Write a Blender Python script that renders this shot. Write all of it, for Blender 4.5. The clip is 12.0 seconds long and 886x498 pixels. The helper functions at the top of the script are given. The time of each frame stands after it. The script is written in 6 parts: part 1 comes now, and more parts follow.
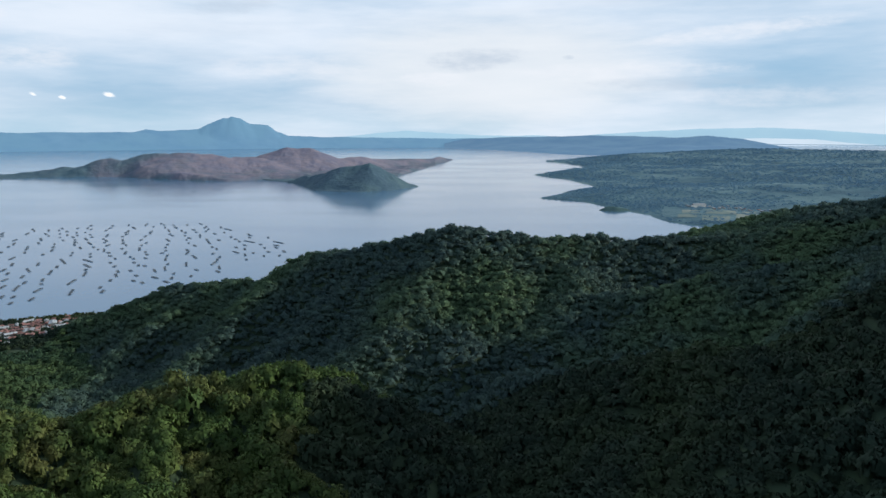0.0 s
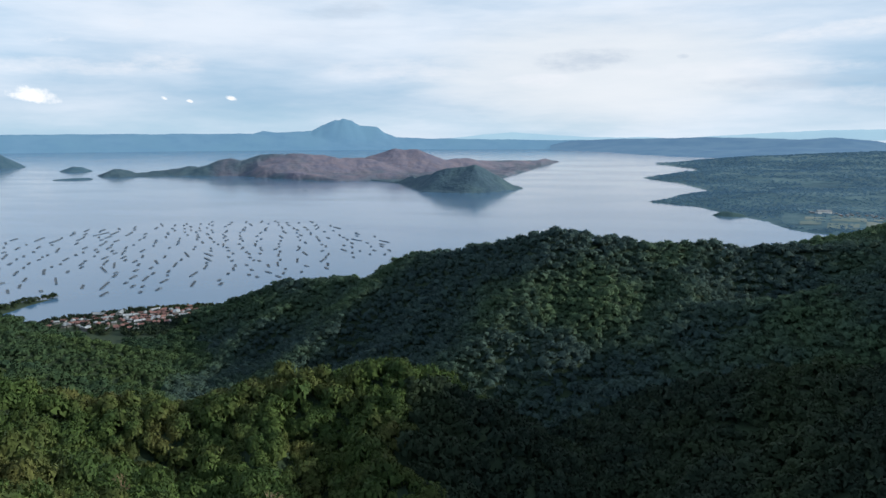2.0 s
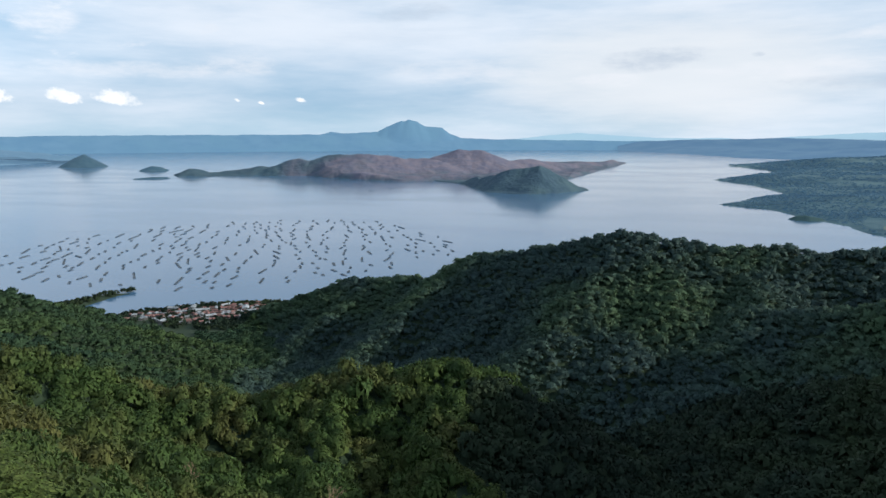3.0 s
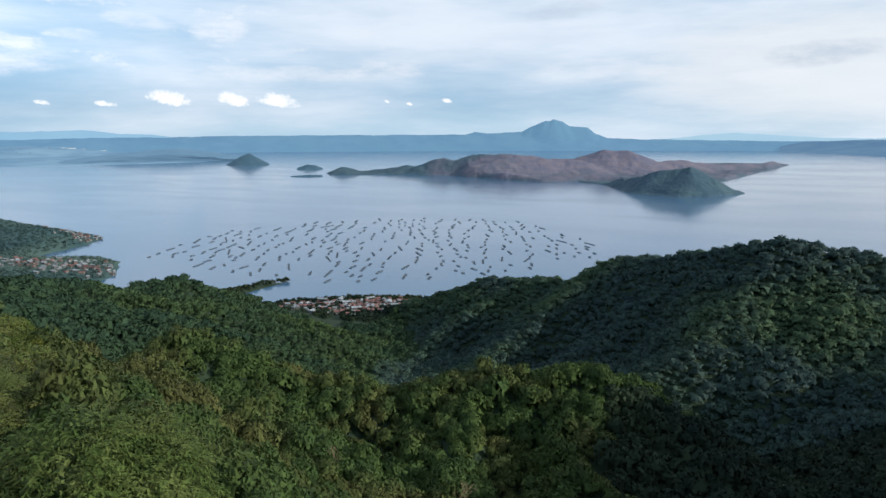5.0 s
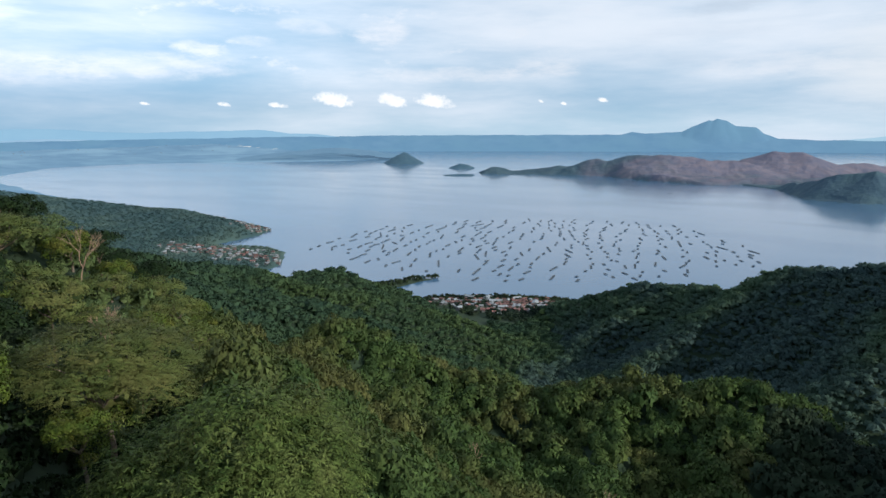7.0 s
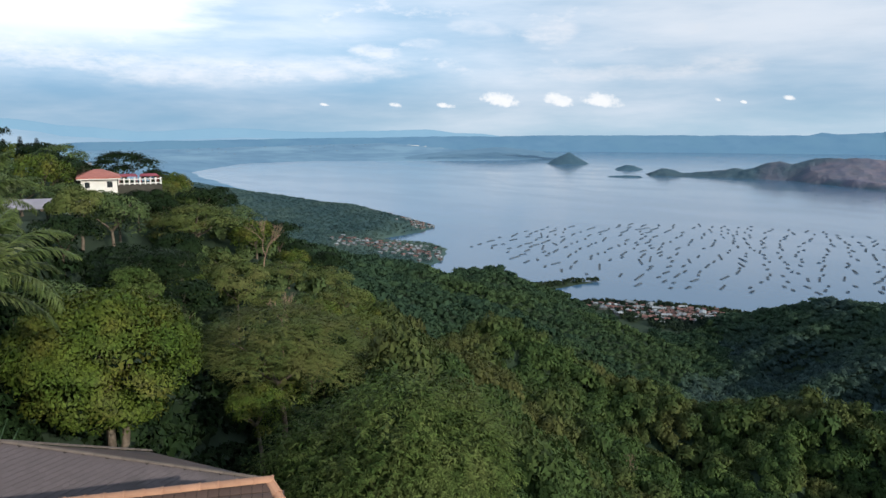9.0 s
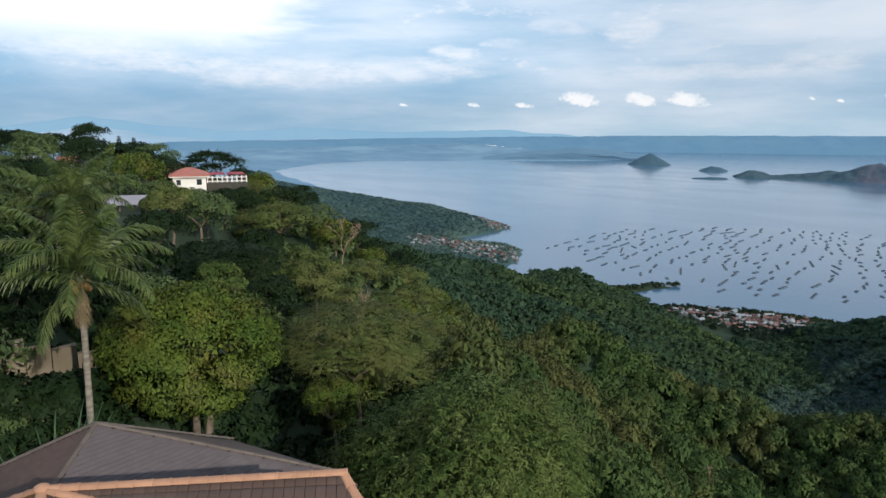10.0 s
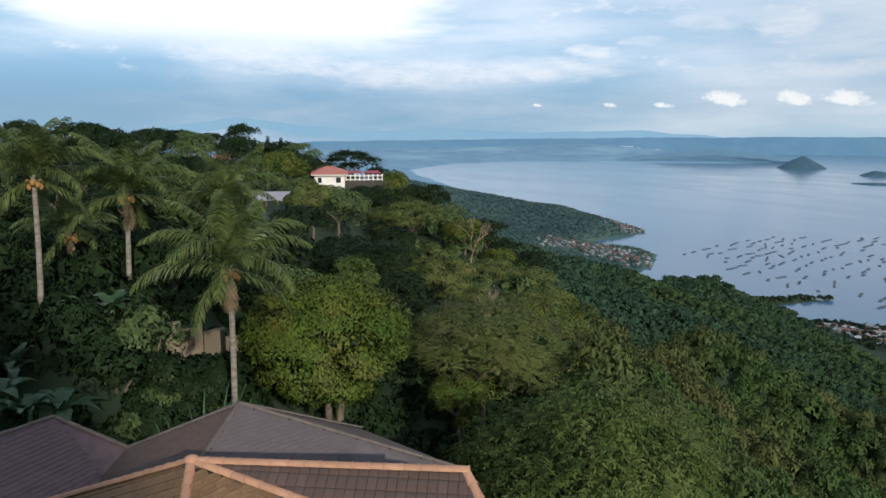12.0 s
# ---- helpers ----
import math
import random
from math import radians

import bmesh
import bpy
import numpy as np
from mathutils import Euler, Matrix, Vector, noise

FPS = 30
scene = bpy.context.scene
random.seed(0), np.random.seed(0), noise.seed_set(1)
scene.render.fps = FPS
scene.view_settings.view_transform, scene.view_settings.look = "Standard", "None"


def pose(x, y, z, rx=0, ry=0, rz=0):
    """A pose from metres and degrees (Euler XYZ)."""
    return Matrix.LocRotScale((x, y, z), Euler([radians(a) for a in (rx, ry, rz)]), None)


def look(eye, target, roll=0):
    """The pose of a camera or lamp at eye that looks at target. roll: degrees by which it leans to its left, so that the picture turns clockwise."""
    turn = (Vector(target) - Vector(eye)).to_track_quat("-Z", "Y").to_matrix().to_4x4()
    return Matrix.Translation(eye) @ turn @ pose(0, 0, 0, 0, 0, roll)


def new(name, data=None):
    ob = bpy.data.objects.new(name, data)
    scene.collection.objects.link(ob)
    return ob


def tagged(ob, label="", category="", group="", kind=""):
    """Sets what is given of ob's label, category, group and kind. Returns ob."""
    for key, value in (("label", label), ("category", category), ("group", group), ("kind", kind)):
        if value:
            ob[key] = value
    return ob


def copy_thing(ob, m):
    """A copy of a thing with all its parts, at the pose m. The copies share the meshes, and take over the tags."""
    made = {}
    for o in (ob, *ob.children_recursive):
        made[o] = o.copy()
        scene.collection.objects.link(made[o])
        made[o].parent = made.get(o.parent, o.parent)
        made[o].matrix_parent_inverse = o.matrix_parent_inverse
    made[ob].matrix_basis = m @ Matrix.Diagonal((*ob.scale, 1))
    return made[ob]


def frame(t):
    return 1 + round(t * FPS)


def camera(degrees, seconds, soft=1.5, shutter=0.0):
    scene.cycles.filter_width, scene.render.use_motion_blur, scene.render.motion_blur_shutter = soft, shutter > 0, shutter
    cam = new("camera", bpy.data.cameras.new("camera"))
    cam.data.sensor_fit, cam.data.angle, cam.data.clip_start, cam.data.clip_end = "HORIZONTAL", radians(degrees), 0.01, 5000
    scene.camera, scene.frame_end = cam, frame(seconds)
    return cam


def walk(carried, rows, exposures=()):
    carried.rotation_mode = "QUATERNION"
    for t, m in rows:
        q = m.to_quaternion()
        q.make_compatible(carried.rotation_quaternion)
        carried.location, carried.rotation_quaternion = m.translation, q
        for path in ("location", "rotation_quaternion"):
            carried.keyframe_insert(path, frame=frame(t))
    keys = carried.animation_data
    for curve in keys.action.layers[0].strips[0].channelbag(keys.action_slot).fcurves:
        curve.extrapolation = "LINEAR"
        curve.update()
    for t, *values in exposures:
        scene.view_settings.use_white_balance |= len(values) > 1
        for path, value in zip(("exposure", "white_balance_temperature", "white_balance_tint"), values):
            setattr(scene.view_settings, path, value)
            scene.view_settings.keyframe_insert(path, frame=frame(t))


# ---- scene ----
# ---------------------------------------------------------------- camera: hovers on the spot and turns to its left
EYE_Z = 110.0
cam = camera(64.57, 12.0)
TURN = [(0.0, 0.02, -9.70, -0.02), (0.5, 2.12, -9.66, -0.02), (1.0, 4.17, -9.63, -0.03), (1.5, 6.23, -9.60, -0.04), (2.0, 8.54, -9.57, -0.05),
        (2.5, 11.02, -9.54, -0.06), (3.0, 13.77, -9.50, -0.09), (5.0, 25.35, -9.47, -0.19), (5.5, 28.45, -9.46, -0.19), (6.0, 31.54, -9.45, -0.17),
        (6.5, 34.58, -9.45, -0.13), (7.0, 37.60, -9.45, -0.11), (9.0, 50.78, -9.46, 0.06), (9.5, 54.00, -9.46, 0.09), (10.0, 57.03, -9.46, 0.11),
        (10.5, 60.09, -9.46, 0.15), (11.0, 63.14, -9.46, 0.18), (11.5, 65.60, -9.46, 0.20), (12.0, 67.69, -9.45, 0.21)]
walk(cam, [(t, pose(0, 0, EYE_Z, 90 + tilt, 0, a) @ Matrix.Rotation(radians(roll), 4, "Z")) for t, a, tilt, roll in TURN], [(0.0, 0.0, 6170, 9), (6.0, 0.0, 6170, 9), (9.0, -0.12, 6170, 9), (12.0, -0.2, 6170, 9)])

# ---------------------------------------------------------------- sky and sun
SUN_AZ, SUN_EL = radians(-90), radians(22)      # to the left of +Y is positive
TO_SUN = Vector((-math.sin(SUN_AZ) * math.cos(SUN_EL), math.cos(SUN_AZ) * math.cos(SUN_EL), math.sin(SUN_EL)))


class Nodes:
    """A small wrapper to write node trees in short lines."""

    def __init__(self, tree):
        self.tree = tree
        tree.nodes.clear()

    def add(self, kind, props=None, **sockets):
        node = self.tree.nodes.new(kind)
        for key, value in (props or {}).items():
            setattr(node, key, value)
        for key, value in sockets.items():
            self.feed(node, key, value)
        return node

    def feed(self, node, key, value):
        sock = node.inputs[int(key[1:])] if key[0] == "i" and key[1:].isdigit() else node.inputs[key.replace("_", " ")]
        if isinstance(value, bpy.types.Node):
            value = value.outputs[0]
        if isinstance(value, bpy.types.NodeSocket):
            self.tree.links.new(value, sock)
        else:
            sock.default_value = value

    def math(self, op, a, b=0.0, clamp=False):
        return self.add("ShaderNodeMath", {"operation": op, "use_clamp": clamp}, i0=a, i1=b)

    def vec(self, op, a, b=(0, 0, 0)):
        return self.add("ShaderNodeVectorMath", {"operation": op}, i0=a, i1=b)

    def mix(self, fac, a, b, blend="MIX"):
        node = self.add("ShaderNodeMix", {"data_type": "RGBA", "blend_type": blend})
        for key, value in (("i0", fac), ("i6", a), ("i7", b)):
            self.feed(node, key, value)
        return node.outputs[2]

    def span(self, value, lo, hi, to_lo=0.0, to_hi=1.0):
        return self.add("ShaderNodeMapRange", {"interpolation_type": "SMOOTHSTEP"}, i0=value, i1=lo, i2=hi, i3=to_lo, i4=to_hi)

    def noise(self, vector, scale, detail=4.0, rough=0.55):
        return self.add("ShaderNodeTexNoise", None, Vector=vector, Scale=scale, Detail=detail, Roughness=rough).outputs[0]


def make_sky():
    world = bpy.data.worlds.new("sky")
    world.use_nodes = True
    scene.world = world
    n = Nodes(world.node_tree)
    sky = n.add("ShaderNodeTexSky", {"sky_type": "NISHITA", "sun_disc": False, "sun_elevation": SUN_EL, "sun_rotation": -SUN_AZ, "altitude": 600.0,
                                     "air_density": 1.0, "dust_density": 1.6})
    clear = n.vec("SCALE", sky)
    n.feed(clear, "Scale", 0.10)
    way = n.add("ShaderNodeTexCoord").outputs["Generated"]
    xyz = n.add("ShaderNodeSeparateXYZ", None, i0=way)
    up = n.math("MAXIMUM", xyz.outputs[2], 0.0)
    # hazy blue: palest at the horizon, deepest a little above it
    base = n.mix(0.85, clear, (0.345, 0.55, 0.75, 1))
    base = n.mix(n.span(up, 0.0, 0.05, 0.6, 0.0), base, (0.50, 0.69, 0.79, 1))
    # deeper blue low in the east
    east_low = n.math("MULTIPLY", n.span(xyz.outputs[0], -0.72, -0.95), n.span(up, 0.14, 0.05))
    base = n.mix(n.math("MULTIPLY", east_low, 0.55), base, (0.235, 0.435, 0.64, 1))
    # wide sheets of cloud, drawn out level with the horizon
    broad = n.add("ShaderNodeMapping", None, i0=way, Rotation=(0.03, 0.02, 0), Scale=(1.0, 1.0, 4.5), Location=(0.35, 0.2, 0.1))
    fine = n.add("ShaderNodeMapping", None, i0=way, Rotation=(0.05, -0.04, 0), Scale=(2.2, 2.2, 15.0))
    lumps = n.noise(broad, 2.3, 5.0, 0.5)
    wisps = n.noise(fine, 2.6, 6.0, 0.62)
    ahead = n.math("MULTIPLY", n.math("ADD", xyz.outputs[1], n.math("MULTIPLY", xyz.outputs[0], 0.45)), 0.13)
    cover = n.math("ADD", n.math("ADD", n.math("MULTIPLY", lumps, 0.85), n.math("MULTIPLY", wisps, 0.30)), ahead)
    cover = n.math("ADD", cover, n.span(up, 0.02, 0.20, -0.05, 0.10))
    a, e = radians(-27), radians(14)                       # a clearer gap in the cloud towards the west
    gap = n.vec("DOT_PRODUCT", way, (-math.sin(a) * math.cos(e), math.cos(a) * math.cos(e), math.sin(e))).outputs[1]
    cover = n.math("SUBTRACT", cover, n.span(gap, 0.965, 0.998, 0.0, 0.22))
    veil = n.span(cover, 0.40, 0.88)
    grey = n.span(n.noise(n.vec("ADD", fine, (1.3, 4.2, 2.0)), 1.6, 5.0), 0.46, 0.78)
    white = n.mix(n.math("MULTIPLY", grey, 0.45), (0.86, 0.90, 0.96, 1), (0.60, 0.68, 0.78, 1))
    colour = n.mix(n.math("MULTIPLY", veil, 0.93), base, white)
    # the brightest bank of cloud stands high in the east
    a, e = radians(84), radians(16)
    glare = n.vec("DOT_PRODUCT", way, (-math.sin(a) * math.cos(e), math.cos(a) * math.cos(e), math.sin(e))).outputs[1]
    glare = n.math("ADD", n.span(glare, 0.935, 0.995), n.math("MULTIPLY", n.math("SUBTRACT", wisps, 0.5), 0.9))
    glare = n.math("MULTIPLY", n.span(glare, 0.12, 0.75), n.span(up, 0.085, 0.15))
    colour = n.mix(n.math("MULTIPLY", glare, 0.95), colour, (1.05, 1.05, 1.05, 1))
    # a softer bright bank ahead, over the lake's outlet
    a, e = radians(-4), radians(4.5)
    mid = Vector((-math.sin(a) * math.cos(e), math.cos(a) * math.cos(e), math.sin(e)))
    off = n.vec("SUBTRACT", way, tuple(mid))
    u = n.math("DIVIDE", n.vec("DOT_PRODUCT", off, (math.cos(a), math.sin(a), 0.0)).outputs[1], radians(17))
    v = n.math("DIVIDE", n.vec("DOT_PRODUCT", off, (0.0, 0.0, 1.0)).outputs[1], radians(5.5))
    bank = n.math("SUBTRACT", 1.0, n.math("ADD", n.math("MULTIPLY", u, u), n.math("MULTIPLY", v, v)))
    bank = n.math("MULTIPLY", n.math("MAXIMUM", bank, 0.0), n.math("GREATER_THAN", xyz.outputs[1], 0.5))
    bank = n.span(n.math("ADD", bank, n.math("MULTIPLY", n.math("SUBTRACT", wisps, 0.5), 0.5)), 0.05, 0.9)
    colour = n.mix(n.math("MULTIPLY", bank, 0.75), colour, (0.90, 0.90, 0.90, 1))
    # long banks and loose tufts of cloud
    ragged = n.noise(n.vec("MULTIPLY", way, (1.0, 1.0, 3.2)), 26.0, 7.0, 0.65)
    for az, el, wide, tall, tilt, share, tone in BANKS:
        a, e = radians(az), radians(el)
        mid = Vector((-math.sin(a) * math.cos(e), math.cos(a) * math.cos(e), math.sin(e)))
        off = n.vec("SUBTRACT", way, tuple(mid))
        u = n.math("DIVIDE", n.vec("DOT_PRODUCT", off, (math.cos(a), math.sin(a), 0.0)).outputs[1], radians(wide))
        v = n.math("DIVIDE", n.vec("DOT_PRODUCT", off, (0.0, 0.0, 1.0)).outputs[1], radians(tall))
        v = n.math("SUBTRACT", v, n.math("MULTIPLY", u, tilt))
        one = n.math("SUBTRACT", 1.0, n.math("ADD", n.math("MULTIPLY", u, u), n.math("MULTIPLY", v, v)))
        one = n.math("MAXIMUM", one, 0.0)
        one = n.math("MULTIPLY", one, n.math("GREATER_THAN", n.vec("DOT_PRODUCT", way, tuple(mid)).outputs[1], 0.8))
        torn = n.math("ADD", one, n.math("MULTIPLY", n.math("SUBTRACT", ragged, 0.52), 2.6))
        one = n.math("MULTIPLY", n.span(torn, -0.1, 1.5), n.span(one, 0.0, 0.6))
        colour = n.mix(n.math("MULTIPLY", one, share * 0.85), colour, (*tone, 1))
    # small fair-weather clouds low in the sky
    puffs = None
    for az, el, wide, tall in CUMULUS:
        a, e = radians(az), radians(el)
        mid = Vector((-math.sin(a) * math.cos(e), math.cos(a) * math.cos(e), math.sin(e)))
        right = Vector((math.cos(a), math.sin(a), 0))
        over = right.cross(mid)
        off = n.vec("SUBTRACT", way, tuple(mid))
        u = n.math("DIVIDE", n.vec("DOT_PRODUCT", off, tuple(right)).outputs[1], radians(wide))
        v = n.math("DIVIDE", n.vec("DOT_PRODUCT", off, tuple(over)).outputs[1], radians(tall))
        v = n.math("ADD", v, n.math("MULTIPLY", u, 0.3))
        flat = n.math("MULTIPLY", n.math("MINIMUM", v, 0.0), 0.9)
        v = n.math("ADD", v, flat)
        one = n.math("SUBTRACT", 1.0, n.math("ADD", n.math("POWER", n.math("ABSOLUTE", u), 2.0), n.math("POWER", n.math("ABSOLUTE", v), 2.0)))
        front = n.math("GREATER_THAN", n.vec("DOT_PRODUCT", way, tuple(mid)).outputs[1], 0.9)
        one = n.math("MULTIPLY", n.math("MAXIMUM", one, 0.0), front)
        puffs = one if puffs is None else n.math("MAXIMUM", puffs, one)
    ragged = n.noise(n.vec("MULTIPLY", way, (1.0, 1.0, 1.4)), 75.0, 6.0, 0.68)
    puff = n.span(n.math("ADD", puffs, n.math("MULTIPLY", n.math("SUBTRACT", ragged, 0.5), 2.4)), 0.08, 0.95)
    puff = n.math("MULTIPLY", puff, n.span(puffs, 0.0, 0.12))
    colour = n.mix(n.math("MULTIPLY", puff, 0.97), colour, (1.08, 1.06, 1.04, 1))
    # torn wisps higher up
    torn = n.noise(n.vec("MULTIPLY", way, (1.0, 1.0, 2.6)), 13.0, 7.0, 0.62)
    torn = n.math("MULTIPLY", n.span(torn, 0.575, 0.70), n.math("MULTIPLY", n.span(up, 0.045, 0.09), n.span(up, 0.30, 0.16)))
    east = n.span(n.math("ADD", xyz.outputs[1], n.math("MULTIPLY", xyz.outputs[0], 0.9)), 0.80, 0.10)
    colour = n.mix(n.math("MULTIPLY", n.math("MULTIPLY", torn, east), 0.6), colour, (0.86, 0.88, 0.92, 1))
    back = n.add("ShaderNodeBackground", None, Color=colour, Strength=n.math("ADD", 1.0, n.math("MULTIPLY", n.span(xyz.outputs[0], -0.5, -0.95, 0.0, 0.27), n.span(up, 0.02, 0.11))))
    n.add("ShaderNodeOutputWorld", None, Surface=back)


# azimuth, elevation, half width and half height in degrees of the small clouds
CUMULUS = [(46.2, 2.40, 1.75, 0.85), (41.65, 2.40, 1.35, 0.75), (38.25, 2.32, 1.8, 0.85), (50.6, 2.05, 0.95, 0.30), (54.6, 2.1, 0.55, 0.32),
           (25.0, 2.45, 0.52, 0.30), (28.0, 2.2, 0.30, 0.18), (29.8, 2.4, 0.30, 0.20), (60.2, 2.1, 0.45, 0.18)]
# azimuth, elevation, half width, half height, slant, strength and colour of the cloud banks
WHITE_BANK, GREY_BANK = (0.93, 0.92, 0.94), (0.55, 0.62, 0.71)
BANKS = [(60.0, 4.8, 9.0, 1.3, 0.1, 0.75, WHITE_BANK), (37.0, 4.5, 10.0, 0.8, 0.1, 0.65, WHITE_BANK), (56.1, 6.15, 2.6, 0.9, 0.0, 0.75, WHITE_BANK),
         (52.4, 6.8, 2.4, 0.6, 0.0, 0.6, WHITE_BANK), (42.4, 7.5, 2.6, 1.5, 0.1, 0.8, WHITE_BANK), (48.0, 8.0, 3.0, 0.7, -0.4, 0.55, WHITE_BANK),
         (70.5, 4.5, 9.0, 1.5, -0.2, 0.8, WHITE_BANK), (82.0, 5.6, 9.0, 1.6, -0.3, 0.8, WHITE_BANK), (-22.0, 7.0, 9.0, 0.8, 0.9, 0.75, WHITE_BANK),
         (-14.0, 4.4, 11.0, 0.9, 0.1, 0.6, WHITE_BANK), (29.5, 5.0, 4.0, 1.1, 0.0, 0.7, WHITE_BANK), (12.0, 4.7, 8.0, 1.2, 0.1, 0.55, WHITE_BANK),
         (1.0, 3.9, 3.4, 0.7, 0.0, 0.85, WHITE_BANK), (-24.0, 2.4, 9.0, 1.0, 0.0, 0.45, WHITE_BANK), (-17.0, 3.4, 9.0, 0.7, 0.2, 0.5, GREY_BANK),
         (-2.5, 5.4, 5.2, 1.1, 0.25, 0.85, GREY_BANK), (16.0, 9.2, 4.0, 0.9, 0.5, 0.6, GREY_BANK), (-9.8, 5.5, 0.6, 0.25, 0.0, 0.7, GREY_BANK)]
make_sky()
sun_data = bpy.data.lights.new("sun", "SUN")
sun_data.energy, sun_data.angle, sun_data.color = 5.0, radians(0.6), (1.0, 0.91, 0.76)
sun = new("sun", sun_data)
sun.matrix_world = look(TO_SUN * 1000, (0, 0, 0))

# ---------------------------------------------------------------- materials
def material(name, first, second, scale=1.0, rough=0.8, bump=0.0, bump_scale=8.0, island=0.0, per_object=0.0, third=None, third_scale=0.1, metal=0.0,
             stretch=(1, 1, 1), spec=0.3, sheen_through=0.0, haze_glow=0.0):
    """Two colours mixed by noise, a third in larger patches, relief, and a spread of brightness from piece to piece."""
    m = bpy.data.materials.new(name)
    m.use_nodes = True
    n = Nodes(m.node_tree)
    co = n.add("ShaderNodeMapping", None, i0=n.add("ShaderNodeTexCoord").outputs["Object"], Scale=stretch)
    colour = n.mix(n.span(n.noise(co, scale), 0.32, 0.68), (*first, 1), (*second, 1))
    if third:
        colour = n.mix(n.span(n.noise(co, third_scale, 5.0), 0.42, 0.66), colour, (*third, 1))
    spread = None
    if island:
        rnd = n.add("ShaderNodeNewGeometry").outputs["Random Per Island"]
        spread = n.span(rnd, 0, 1, 1 - island, 1 + island)
    if per_object:
        rnd = n.add("ShaderNodeObjectInfo").outputs["Random"]
        spread = n.span(rnd, 0, 1, 1 - per_object, 1 + per_object)
    if spread:
        scaled = n.vec("SCALE", colour)
        n.feed(scaled, "Scale", spread.outputs[0])
        colour = scaled
    bsdf = n.add("ShaderNodeBsdfPrincipled", None, Base_Color=colour, Roughness=rough, Metallic=metal, Specular_IOR_Level=spec)
    surface = bsdf
    if bump:
        relief = n.add("ShaderNodeBump", None, Strength=bump, Distance=0.02 if bump_scale > 1 else 0.8 / bump_scale, Height=n.noise(co, bump_scale, 6.0))
        n.feed(bsdf, "Normal", relief)
    if sheen_through:
        glow = n.add("ShaderNodeBsdfTranslucent", None, Color=colour)
        surface = n.add("ShaderNodeMixShader", None, i0=sheen_through, i1=bsdf, i2=glow)
    # Emission standing in for distance haze on far land.
    if haze_glow:
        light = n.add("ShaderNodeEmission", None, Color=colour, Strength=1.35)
        surface = n.add("ShaderNodeMixShader", None, i0=haze_glow, i1=bsdf, i2=light)
    n.add("ShaderNodeOutputMaterial", None, Surface=surface)
    return m


